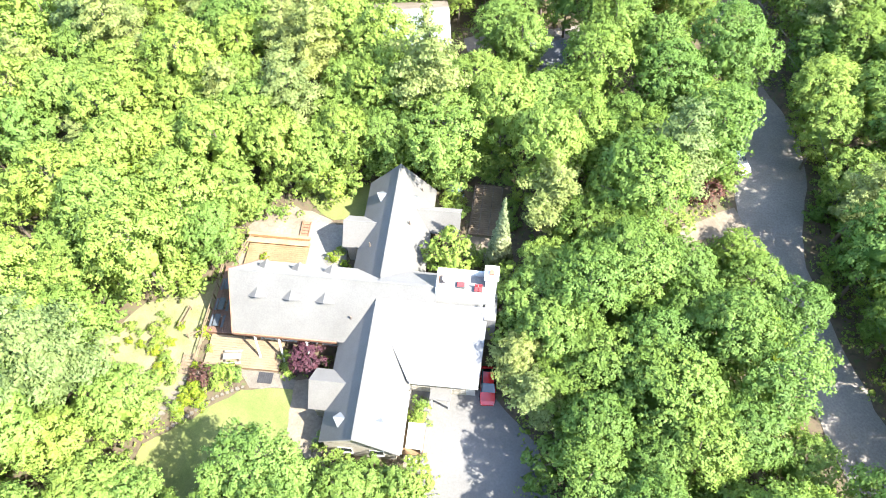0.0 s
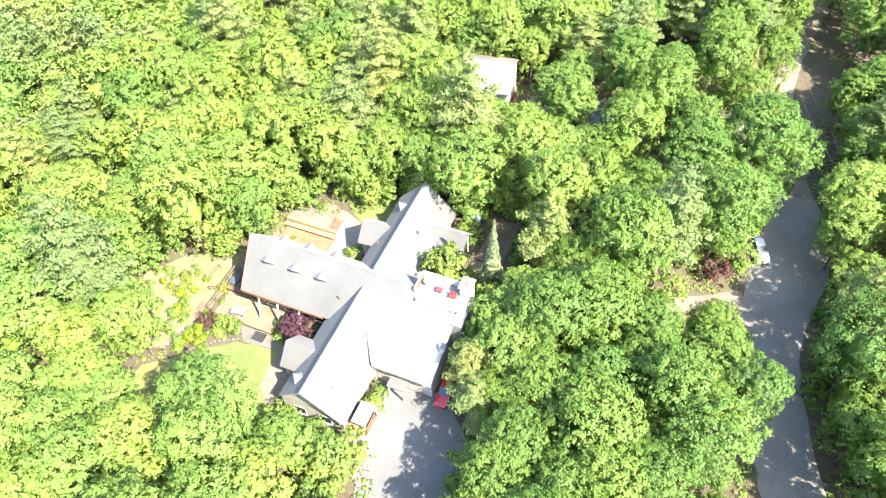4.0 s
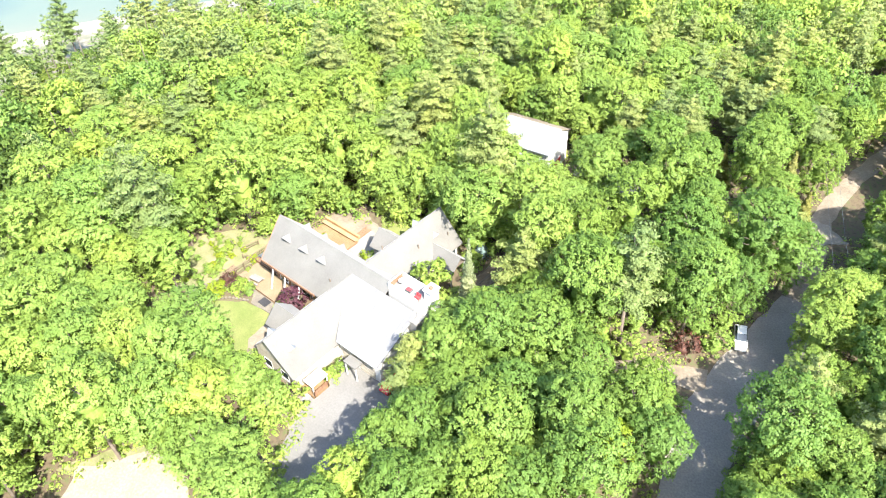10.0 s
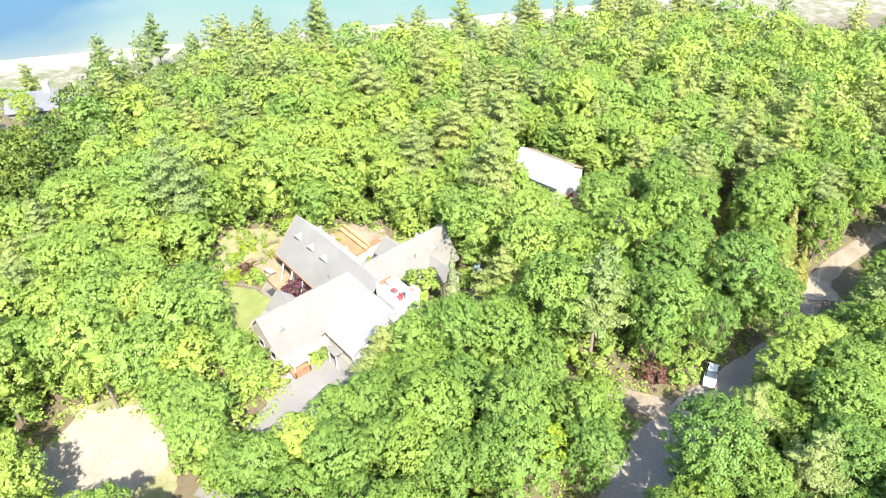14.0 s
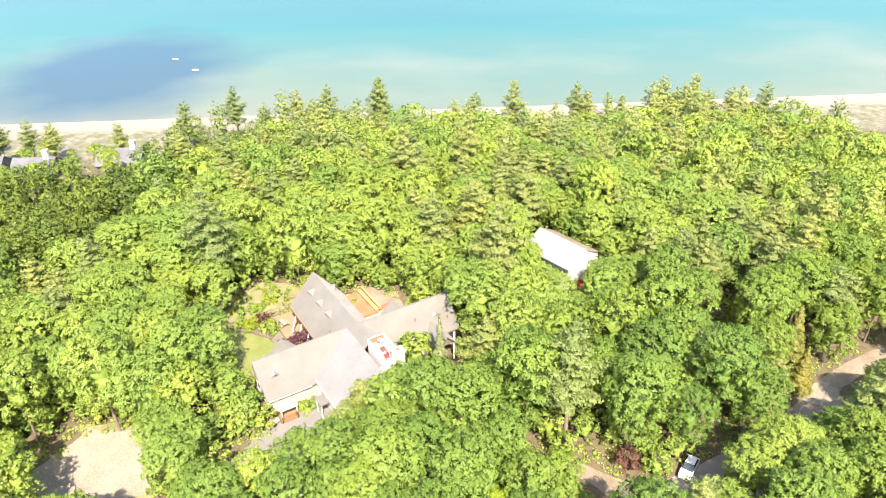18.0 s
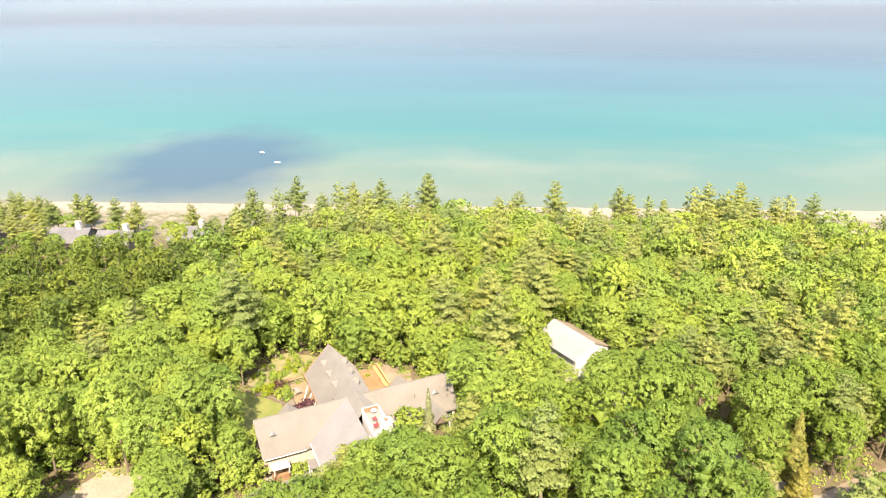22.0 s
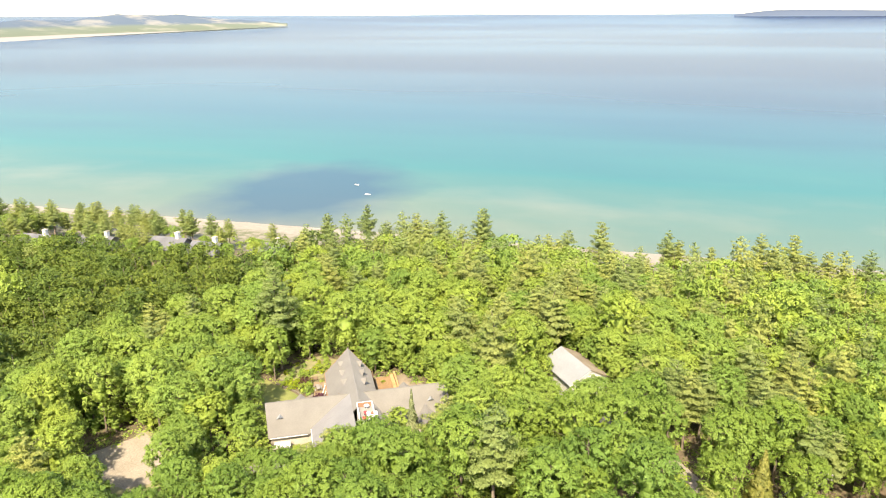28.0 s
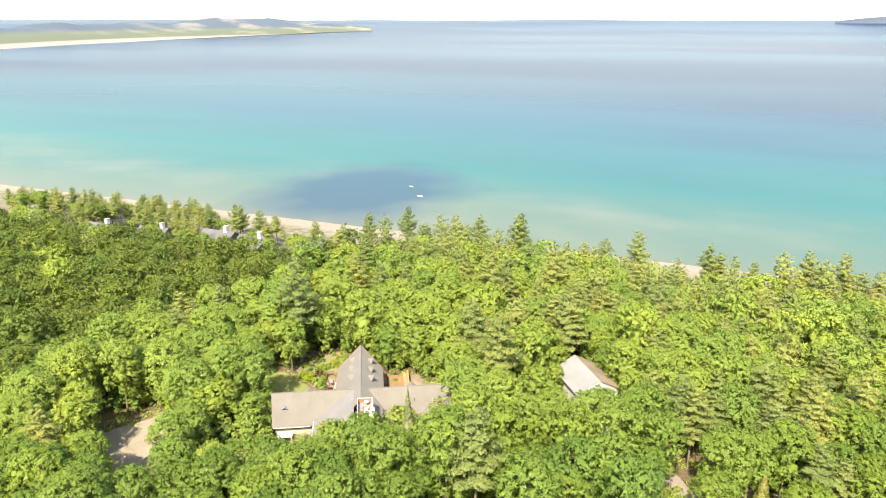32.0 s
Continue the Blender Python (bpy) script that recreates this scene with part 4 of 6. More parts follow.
# small glades beside the lane and the driveway where no tree stands
GLADES = [(7.6, 44.1), (27.4, 47.3), (25.1, 51.9), (4.5, 14.4), (3.4, 74.3), (-3.5, 69.4), (22.0, 79.8), (5.3, 22.7), (26.6, 49.6), (31.2, 27.0), (32.1, 32.2), (5.8, 17.6), (7.8, 12.2), (3.2, 6.4), (10.2, 0.9), (1.1, -0.9), (19.5, 82.9), (16.4, 85.3), (28.0, 81.1), (37.6, 84.8), (37.8, 92.0), (34.3, 92.6), (27.1, 89.9)]
HAND = [(x, y, 3.6 * s if key[0] in "byp" else 2.6 * s) for key, x, y, s, _ in KNOWN]


NEAR_TREES = 330


def scatter():
    rng = random.Random(11)
    cell, placed = {}, []

    def clash(x, y, r):
        cx, cy = int(x // 6), int(y // 6)
        for i in range(cx - 2, cx + 3):
            for j in range(cy - 2, cy + 3):
                for px, py, pr in cell.get((i, j), ()):
                    if (px - x) ** 2 + (py - y) ** 2 < (0.55 * (r + pr)) ** 2:
                        return True
        return False

    for x, y, r in HAND:
        cell.setdefault((int(x // 6), int(y // 6)), []).append((x, y, r))
    for _ in range(52000):
        x, y = rng.uniform(-300, 90), rng.uniform(-215, 330)
        r, chance, k = rng.uniform(3.3, 5.2), rng.random(), rng.random()
        d, s = off_shore(x, y), along_shore(x, y)
        if d > edge_of_woods(s) or not free(x, y) or poly_gap(x, y, LANE_GAP) < 1.2 or clash(x, y, r):
            continue
        cell.setdefault((int(x // 6), int(y // 6)), []).append((x, y, r))
        pine = 0.04 + 0.4 * float(smooth(38, 88, d)) * (0.7 + 0.3 * math.sin(x * 0.05 + y * 0.03))
        pine *= 1 - 0.75 * float(smooth(12, -35, s))
        pine = max(pine, 0.3 * float(smooth(74, 96, y)) * float(smooth(-20, 5, x)))
        placed.append((x, y, r, chance < pine, k))
    return [p for p in placed if all(math.hypot(p[0] - x, p[1] - y) > 1 for x, y in GLADES)]


def woods():
    rng = random.Random(12)
    nr = np.random.default_rng(13)
    near, far = [], []
    for p in scatter():
        (near if math.hypot(p[0] - 8, p[1] - 45) < 80 else far).append(p)
    near.sort(key=lambda p: math.hypot(p[0] - 8, p[1] - 45))
    far += near[NEAR_TREES:]
    for x, y, r, pine, k in near[:NEAR_TREES]:
        turn = rng.uniform(0, 360)
        if pine:
            plant(f"pine{int(k * 3)}", "pine_tree", PINE_LABEL, x, y, turn, r / 4.2, rng.uniform(0.95, 1.2), "pines in the woods")
        else:
            plant(f"{'maple' if x > 4 else 'broad'}{int(k * 5)}", "broadleaf_tree", BROAD_LABEL, x, y, turn, r / 4.5,
                  rng.uniform(0.95, 1.2), "broadleaf trees in the woods")
    for key, x, y, s, tall in KNOWN:
        pine = key[0] in "pr"
        label = "conifer with rust-tinged olive needles" if key == "rusty" else PINE_LABEL if pine else "broadleaf tree with bright yellow-green young leaves" if key == "yellow" else BROAD_LABEL
        plant(key, "pine_tree" if pine else "broadleaf_tree", label, x, y, rng.uniform(0, 360), s, tall, "pines in the woods" if pine else "broadleaf trees in the woods")
    # the far woods are one mass of each kind
    kinds = [broad_crown(nr, 14.0, 4.7, 1650, 0.27, False, 26)[0] for _ in range(6)] + [pine_crown(nr, 17.5, 4.1, 1500, 0.24, False)[0] for _ in range(5)]
    out = {False: [], True: [], "clouded": []}
    stems = []
    for x, y, r, pine, k in far:
        pts, tris, nrm = kinds[6 + int(k * 5)] if pine else kinds[int(k * 6)]
        s, h, a = r / 4.4, rng.uniform(0.8, 1.22), rng.uniform(0, 6.283)
        z = float(land(x, y))
        turn = np.array(((math.cos(a), math.sin(a), 0), (-math.sin(a), math.cos(a), 0), (0, 0, 1)))
        # along this stretch of shore, darker leaf colour stands in for cloud shadow
        clouded = not pine and (k * 7.3) % 1 < 0.95 * float(smooth(12, -35, along_shore(x, y)))
        out["clouded" if clouded else pine].append((pts @ turn * np.array((s, s, h * min(1.05, max(0.85, s)) * (1 - (0.0 if pine else 0.2) * float(smooth(85, 115, off_shore(x, y)))))) + np.array((x, y, z)), tris, nrm @ turn))
        g, hh = 0.2, 12.0
        ring = [(x + g, y, z - 0.3), (x, y + g, z - 0.3), (x - g, y, z - 0.3), (x, y - g, z - 0.3)]
        stems.append(np.array(ring + [(x + (px - x) * 0.3, y + (py - y) * 0.3, z + hh) for px, py, _ in ring]))
    # the woods go on past the lane and round behind
    coarse = [broad_crown(nr, 14.0, 4.7, 260, 0.6, False, 6)[0] for _ in range(3)]
    spots = []
    while len(spots) < 1150:
        x, y = rng.uniform(-70, 170), rng.uniform(-150, 260)
        if not in_poly(x, y, WOODS) and off_shore(x, y) < 60 and line_gap(x, y, ROAD_LINE) > 2 and line_gap(x, y, TRACK_LINE) > 2 and all((x - p) ** 2 + (y - q) ** 2 > 16 for p, q in spots):
            spots.append((x, y))
            pts, tris, nrm = coarse[len(spots) % 3]
            out[False].append((pts * np.array((1.15, 1.15, rng.uniform(0.85, 1.15))) + np.array((x, y, float(land(x, y)))), tris, nrm))
    for pine, name, label, mat in (("clouded", "oak_woods", "dense broadleaf woods behind the beach houses, coloured as under cloud", LEAF_CLOUDED), (False, "broadleaf_woods", "dense green broadleaf woods in full summer leaf", LEAF),
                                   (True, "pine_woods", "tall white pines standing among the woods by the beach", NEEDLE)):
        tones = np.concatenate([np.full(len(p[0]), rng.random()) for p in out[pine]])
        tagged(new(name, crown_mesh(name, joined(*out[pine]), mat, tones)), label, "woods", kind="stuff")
    sides = np.array([(i, (i + 1) % 4, 4 + (i + 1) % 4, 4 + i) for i in range(4)])
    qs = np.concatenate([sides + 8 * i for i in range(len(stems))])
    tagged(new("woods_trunks", numpy_mesh("woods_trunks", np.concatenate(stems), qs, BARK)), "bare grey-brown trunks under the far crowns", "woods", kind="stuff")



def undergrowth():
    """Low brush that covers the floor between the trunks."""
    rng, nr = random.Random(21), np.random.default_rng(22)
    spots = []
    while len(spots) < 4600:
        x, y = (rng.uniform(-150, 75), rng.uniform(-40, 160)) if rng.random() < 0.45 else (rng.uniform(-58, 52), rng.uniform(-16, 112))
        if off_shore(x, y) < 130 and all(poly_gap(x, y, p) > 0.6 for p, g in CLEAR) and all(line_gap(x, y, p) > 0.5 for p, g in LINES):
            spots.append((x, y, float(land(x, y)), rng.uniform(0.4, 0.95)))
    spots = np.array(spots)
    many = np.repeat(spots, 24, axis=0)
    d = nr.normal(0, 1, (len(many), 3))
    d[:, 2] = np.abs(d[:, 2])
    d = unit(d)
    built = joined(boughs(spots * np.array((1, 1, 1, 0.55)), nr, False, (1, 1, 0.6)), leaves_on(many[:, :3] + d * many[:, 3:] * np.array((1.5, 1.5, 0.95)), d + np.array((0, 0, 0.6)), 0.17, nr))
    tagged(new("undergrowth", crown_mesh("undergrowth", built, LEAF)), "low green brush and saplings on the forest floor", "brush", kind="stuff")


tree_kind("sapling", broad_crown, LEAF, 5.6, 2.3, 3200, 0.115, 310, 0.1, 12)


def saplings():
    """Young trees that fill the edge of the woods round the house."""
    rng = random.Random(31)
    for x, y in ((-50, 24), (-51.5, 29), (-50.5, 33), (-47.6, 37.4), (-53, 26.5), (-46.6, 21.2), (-54, 31), (-18.4, 6.6), (-23.4, 2.2), (-15.2, 7.4), (-21.4, 4.6), (-25.4, -2.4), (-30, -13.5), (-29, -10.7), (-28.2, -7.5), (-26.5, -4.2), (-24.7, -1), (-22.2, 1.4), (-25.2, -9), (-26.4, -13), (-32, -6), (-30.5, -1.5), (-27.5, 2.0), (-36.8, 46), (-35.6, 50.8), (-32.5, 54.6), (-28.4, 57), (-24.5, 59), (-20.5, 60), (-16, 59), (-12.2, 59), (-38.6, 43), (20.5, 61), (25, 63.5), (28, 62.5), (18, 58), (27.3, 67), (22.5, 66.5), (26.2, 45), (23.6, 47.2), (28.6, 47.6), (16, 88), (18.5, 85), (22, 85.2), (24.5, 82), (21, 82.5), (19.6, 52.8), (17, 46)):
        plant("sapling", "young_tree", "young leafy green tree at the edge of the woods", x, y, rng.uniform(0, 360), rng.uniform(0.85, 1.1), rng.uniform(0.8, 1.1), "young trees round the garden")
    left = 170
    while left:
        a, k = rng.uniform(0, 6.283), rng.uniform(0.7, 1.35)
        x, y = -14 + 27 * k * math.cos(a), 38 + 27 * k * math.sin(a)
        if all(poly_gap(x, y, p) > 0.5 for p, _ in CLEAR) and all(line_gap(x, y, p) > 1.5 for p, _ in LINES):
            plant("sapling", "young_tree", "young leafy green tree at the edge of the woods", x, y, rng.uniform(0, 360), rng.uniform(0.7, 1.15), rng.uniform(0.8, 1.2), "young trees round the garden")
            left -= 1




def beach_trees():
    """Pines and brush in the sand round the beach houses."""
    rng, spots = random.Random(52), []
    while len(spots) < 64:
        d, along = rng.uniform(104, 143), rng.uniform(-190, -52)
        x, y = d * SHORE_N[0] + along * SHORE_U[0], d * SHORE_N[1] + along * SHORE_U[1]
        if all(math.hypot(x - p, y - q) > 8.5 for p, q, _ in BEACH_HOUSES) and all(math.hypot(x - p, y - q) > 3.4 for p, q in spots):
            spots.append((x, y))
            if rng.random() < 0.45:
                plant(f"pine{rng.randrange(3)}", "pine_tree", "bushy pine standing in the beach sand", x, y, rng.uniform(0, 360), rng.uniform(0.6, 0.8), rng.uniform(0.8, 1.05), "pines behind the beach")
            else:
                plant(rng.choice(("small", "sapling", "broad1")), "broadleaf_tree", "low leafy green tree behind the beach", x, y, rng.uniform(0, 360), rng.uniform(0.55, 0.75) if d > 125 else rng.uniform(0.65, 0.9), rng.uniform(0.7, 0.9), "low trees behind the beach")


woods()
beach_trees()
saplings()
undergrowth()


# ---- the house ----
def gable_roof(h, x0, x1, y0, y1, ridge, eave, along, mat=SHINGLE, thick=0.22):
    """Two roof planes over a rectangle; along: the axis of the ridge."""
    if along == "x":
        m = (y0 + y1) / 2
        planes = ([(x0, m, ridge), (x0, y0, eave), (x1, y0, eave), (x1, m, ridge)], [(x0, m, ridge), (x1, m, ridge), (x1, y1, eave), (x0, y1, eave)])
    else:
        m = (x0 + x1) / 2
        planes = ([(m, y0, ridge), (m, y1, ridge), (x0, y1, eave), (x0, y0, eave)], [(m, y0, ridge), (x1, y0, eave), (x1, y1, eave), (m, y1, ridge)])
    return [part("roof", prism(p, (0, 0, -thick)), mat, h) for p in planes]


def window(h, centre, wide, tall, facing, frame_mat=None):
    """A framed pane on a wall that faces +x, -x, +y or -y."""
    cx, cy, cz = centre
    sx, sy = {"+x": (1, 0), "-x": (-1, 0), "+y": (0, 1), "-y": (0, -1)}[facing]
    w = wide / 2

    def slab(u0, u1, z0, z1, d0, d1):
        if sx:
            return box(min(cx + sx * d0, cx + sx * d1), max(cx + sx * d0, cx + sx * d1), cy + u0, cy + u1, z0, z1)
        return box(cx + u0, cx + u1, min(cy + sy * d0, cy + sy * d1), max(cy + sy * d0, cy + sy * d1), z0, z1)

    win = part("window", slab(-w, w, cz - tall / 2, cz + tall / 2, -0.02, 0.03), GLASS, h, "dark glass window pane")
    m = frame_mat or WHITE
    t = 0.08
    for b in ((-w - t, w + t, cz + tall / 2, cz + tall / 2 + t), (-w - t, w + t, cz - tall / 2 - t, cz - tall / 2),
              (-w - t, -w, cz - tall / 2, cz + tall / 2), (w, w + t, cz - tall / 2, cz + tall / 2)):
        part("frame", slab(*b, -0.02, 0.06), m, win)
    part("sill", slab(-w - 0.12, w + 0.12, cz - tall / 2 - t - 0.05, cz - tall / 2 - t, -0.02, 0.12), m, win)
    return win


def dormer(h, foot, down, half=1.0, rise=0.78, run=0.78, mat=SHINGLE, front=BARK, face="dark louvred front of a roof vent"):
    """A small prow-shaped roof vent: foot is the middle of its front edge on the slope, down the way that the slope falls."""
    f, d = Vector(foot), Vector(down).normalized()
    s = Vector((-d.y, d.x, 0))
    top, back = f + d * 0.62 + Vector((0, 0, rise)), f - d * run + Vector((0, 0, rise * 1.02))
    l, r = f + s * half, f - s * half
    vent = part("dormer", prism([l, r, f + Vector((0, 0, rise - 0.12))], -d * 0.1), front, h, face)
    for side in (l, r):
        out = (side - f) * 0.06
        part("dormer_roof", prism([top, side + out + d * 0.12, side + out - d * 0.1, back], (0, 0, -0.07)), mat, vent)
    return vent


def build_house():
    h = thing("house", "rambling house with steep grey shingle roofs and cream walls", "house")
    down = (0, 0, -0.22)

    def roof(points, mat=SHINGLE, label=""):
        return part("roof", prism(points, down), mat, h, label)

    def wall(x0, x1, y0, y1, z0, z1, mat=SIDING):
        return part("wall", box(x0, x1, y0, y1, z0, z1), mat, h)

    RX, RZ, EZ = -15.4, 8.3, 3.6            # long ridge running north and south
    WY, WZ, WE = 37.2, 9.6, 4.4             # west wing's ridge
    roof([(RX, 20.0, RZ), (RX, 55.0, RZ), (-19.7, 55.3, EZ - 0.1), (-19.7, 20.9, EZ - 0.1)])
    roof([(RX, 20.0, RZ), (-11.0, 20.3, EZ - 0.2), (-11.0, 55.0, EZ - 0.2), (RX, 55.0, RZ)])
    roof([(-32.2, WY, WZ), (-31.7, 32.0, WE), (-15.4, 32.0, WE), (-15.4, WY, WZ)])
    roof([(-32.2, WY, WZ), (-15.4, WY, WZ), (-15.4, 41.8, 4.2), (-31.1, 41.8, 4.2)])
    roof([(-15.4, WY, WZ), (-15.4, 35.9, 8.3), (-8.9, 35.9, 8.3), (-8.9, WY, WZ)])
    roof([(-15.4, WY, WZ), (-8.9, WY, WZ), (-8.9, 41.4, 5.4), (-15.4, 41.4, 5.4)])
    garage = roof([(-15.4, 35.9, 8.3), (-15.4, 34.9, 7.8), (-11.2, 28.2, 4.3), (-3.5, 28.2, 4.3), (-3.1, 35.9, 8.3)], METAL_ROOF,
                  "pale ribbed roofing, dappled with tree shade")
    for i in range(13):                       # standing seams
        x = -11.0 + i * 0.6
        part("seam", beam((x, 28.25, 4.33), (x + 0.02, 35.8, 8.28), 0.035, 0.03), METAL_ROOF, garage)
    # ridge caps
    for a, b in (((RX, 20.0, RZ + 0.03), (RX, 35.8, RZ + 0.03)), ((RX, 38.6, RZ + 0.03), (RX, 55, RZ + 0.03)), ((-32.2, WY, WZ), (-8.9, WY, WZ))):
        part("ridge_cap", beam(a, b, 0.2, 0.02), SHINGLE, h)
    # small cross gables on the west side
    for y0, x1 in ((26.6, -21.5), (47.4, -21.6)):
        gable_roof(h, x1, -17.3, y0 - 2.35, y0 + 2.35, 6.0, 3.7, "x", thick=0.18)
        wall(x1 + 0.4, -18.8, y0 - 1.9, y0 + 1.9, 0, 3.75)
        part("gable", prism([(x1 + 0.4, y0 - 2.0, 3.6), (x1 + 0.4, y0, 5.75), (x1 + 0.4, y0 + 2.0, 3.6)], (0.2, 0, 0)), SIDING, h)
        window(h, (x1 + 0.4, y0, 1.9), 1.6, 1.5, "-x")
    # east porch
    gable_roof(h, -13.4, -7.4, 48.2, 52.2, 5.6, 3.6, "x", thick=0.18)
    part("gable", prism([(-7.9, 48.5, 3.6), (-7.9, 51.9, 3.6), (-7.9, 50.2, 5.35)], (-0.15, 0, 0)), BARK, h, "dark timber gable")
    for y in (48.6, 51.8):
        part("post", box(-8.1, -7.9, y - 0.1, y + 0.1, 0, 3.6), WHITE, h)
    # walls and gables
    wall(-19.1, -11.6, 20.8, 54.4, 0, 3.9)
    part("gable", prism([(-19.1, 20.8, 3.8), (-11.6, 20.8, 3.8), (RX, 20.8, 7.9)], (0, 0.2, 0)), SIDING, h)
    part("gable", prism([(-19.1, 54.4, 3.8), (-11.6, 54.4, 3.8), (RX, 54.4, 7.9)], (0, -0.2, 0)), SIDING, h)
    wall(-30.4, -19.1, 33.2, 41.2, 0, 4.6, WOOD_TRIM)
    part("gable", prism([(-30.4, 33.0, 4.6), (-30.4, 41.0, 4.6), (-30.4, WY, 8.9)], (0.2, 0, 0)), WOOD_TRIM, h)
    wall(-11.6, -3.8, 28.9, 39.4, 0, 4.4, WHITE)
    part("gable", prism([(-3.8, 28.9, 4.3), (-3.8, 36.4, 4.3), (-3.8, 36.4, 8.05)], (-0.2, 0, 0)), WHITE, h)
    part("fascia", box(-31.6, -19.8, 31.86, 32.0, 3.98, 4.4), WOOD_TRIM, h, "red-brown stained eave board")
    part("fascia", beam((-31.75, 31.95, 4.2), (-32.25, WY, 9.4), 0.12, 0.3), WOOD_TRIM, h, "red-brown stained rake board")
    part("fascia", beam((-32.25, WY, 9.4), (-31.2, 41.8, 4.0), 0.12, 0.3), WOOD_TRIM, h, "red-brown stained rake board")
    part("fascia", box(-11.0, -3.5, 28.06, 28.19, 3.95, 4.25), WHITE, h)
    part("gutter", beam((-10.9, 20.5, 3.3), (-10.9, 27.4, 3.3), 0.12, 0.12), WHITE, h)
    for x in (-29.4, -26.6, -23.4):            # raking porch posts
        part("post", beam((x, 32.3, 4.2), (x + 0.3, 30.8, 0.1), 0.2, 0.16), WHITE, h, "white raking porch post")
    for x in (-28.6, -26.0, -23.6, -21.2):
        window(h, (x, 33.2, 2.0), 1.7, 2.2, "-y")
    for y in (35.0, 39.4):
        window(h, (-30.4, y, 2.4), 2.4, 2.6, "-x")
    window(h, (-30.4, WY, 6.2), 1.8, 1.6, "-x")
    for y in (43.4, 46.0, 53.3):
        window(h, (-11.6, y, 1.9), 1.2, 1.4, "+x")
    for y in (22.4, 30.4, 44.0, 52.6):
        window(h, (-19.1, y, 1.9), 1.3, 1.4, "-x")
    window(h, (-17.0, 20.8, 1.9), 1.4, 1.4, "-y")
    window(h, (-13.6, 20.8, 1.9), 1.4, 1.4, "-y")
    window(h, (RX, 54.4, 5.0), 1.3, 1.5, "+y")
    for x in (-9.6, -6.2):                     # garage doors with raised panels
        door = part("garage_door", box(x - 1.4, x + 1.4, 28.83, 28.9, 0.05, 2.4), SIDING, h, "cream panelled garage door")
        for i in range(4):
            for j in range(3):
                part("panel", box(x - 1.3 + i * 0.66, x - 0.72 + i * 0.66, 28.8, 28.83, 0.2 + j * 0.74, 0.8 + j * 0.74), SIDING, door)
    # roof terrace and chimney
    wall(-9.0, -2.5, 36.6, 39.5, 4.0, 8.95, WHITE)
    part("terrace_floor", box(-8.8, -3.7, 36.75, 39.3, 8.95, 9.03), PAVING, h, "grey terrace floor")
    for b in ((-9.0, -8.8, 36.6, 39.5), (-8.8, -2.5, 39.3, 39.5), (-8.8, -3.7, 36.6, 36.75)):
        part("parapet", box(*b, 8.95, 9.95, 0.02), WHITE, h)
    part("panelling", box(-8.8, -8.76, 36.75, 39.3, 9.03, 9.9), WOOD_TRIM, h, "red-brown boarded end of the terrace")
    for i in range(9):
        x = -8.6 + i * 0.55
        part("batten", box(x, x + 0.06, 36.58, 36.6, 8.4, 9.9), WHITE, h)
    chim = part("chimney", box(-3.7, -2.4, 38.0, 39.6, 3.0, 10.7, 0.04), WHITE, h, "white-painted chimney")
    part("cap", box(-3.85, -2.25, 37.85, 39.75, 10.7, 10.9, 0.03), WHITE, chim)
    part("flue", box(-3.3, -2.8, 38.5, 39.0, 10.9, 11.2), WOOD_TRIM, chim, "red clay flue pot")
    part("chimney_foot", box(-3.5, -2.2, 34.6, 38.0, 3.0, 7.9, 0.04), PAVING, h)
    # triangular roof vents on both slopes of the west wing, the long wing's singles
    for x in (-28.85, -25.0, -21.2):
        dormer(h, (x, 35.2, WZ - 2.0), (0, -1, 0))
        dormer(h, (x, 39.25, WZ - 2.4), (0, 1, 0), run=0.68)
    for y in (22.6, 51.4):
        dormer(h, (-17.4, y, RZ - 2.0 * 1.115), (-1, 0, 0), 0.75, 0.7, 0.65, mat=BARN_ROOF, front=WHITE, face="white boarded front of a roof vent")
        dormer(h, (-13.3, y, RZ - 2.1 * 1.115), (1, 0, 0), 0.62, 0.6, 0.55, mat=BARN_ROOF, front=WHITE, face="white boarded front of a roof vent")
    for x, y, z in ((-13.4, 47.5, 6.3), (-18.2, 34.0, 6.5), (-17.8, 44.2, 5.9), (-12.6, 53.4, 5.3)):
        part("vent_pipe", beam((x, y, z - 0.3), (x, y, z + 0.5), 0.14), BARK, h, "dark plumbing vent pipe")
    # entry roofs by the garage and the side porch
    part("porch_roof", box(-8.7, -6.4, 26.9, 28.3, 2.75, 2.95), SHINGLE, h, "flat tan porch roof")
    for x in (-8.5, -6.6):
        part("post", box(x - 0.09, x + 0.09, 27.0, 27.18, 0, 2.75), WHITE, h)
    awn = part("porch_roof", box(-10.6, -8.8, 21.4, 24.2, 2.5, 2.68), WHITE, h, "flat white porch canopy")
    for y in (21.6, 24.0):
        part("post", box(-9.05, -8.9, y - 0.07, y + 0.07, 0.06, 2.5), WHITE, awn)
    deck = part("porch_floor", box(-11.5, -8.9, 21.4, 24.2, 0.04, 0.5), DECK, h, "brown boarded porch floor")
    for i in range(7):
        part("rail_board", box(-8.95, -8.9, 21.5 + i * 0.39, 21.82 + i * 0.39, 0.5, 1.35), WOOD_TRIM, deck)
    part("ramp", prism([(-10.4, 21.3, 0.5), (-9.4, 21.3, 0.5), (-8.7, 19.3, 0.1), (-9.7, 19.1, 0.1)], (0, 0, -0.12)), PAVING, h, "pale boarded ramp")
    return h


build_house()


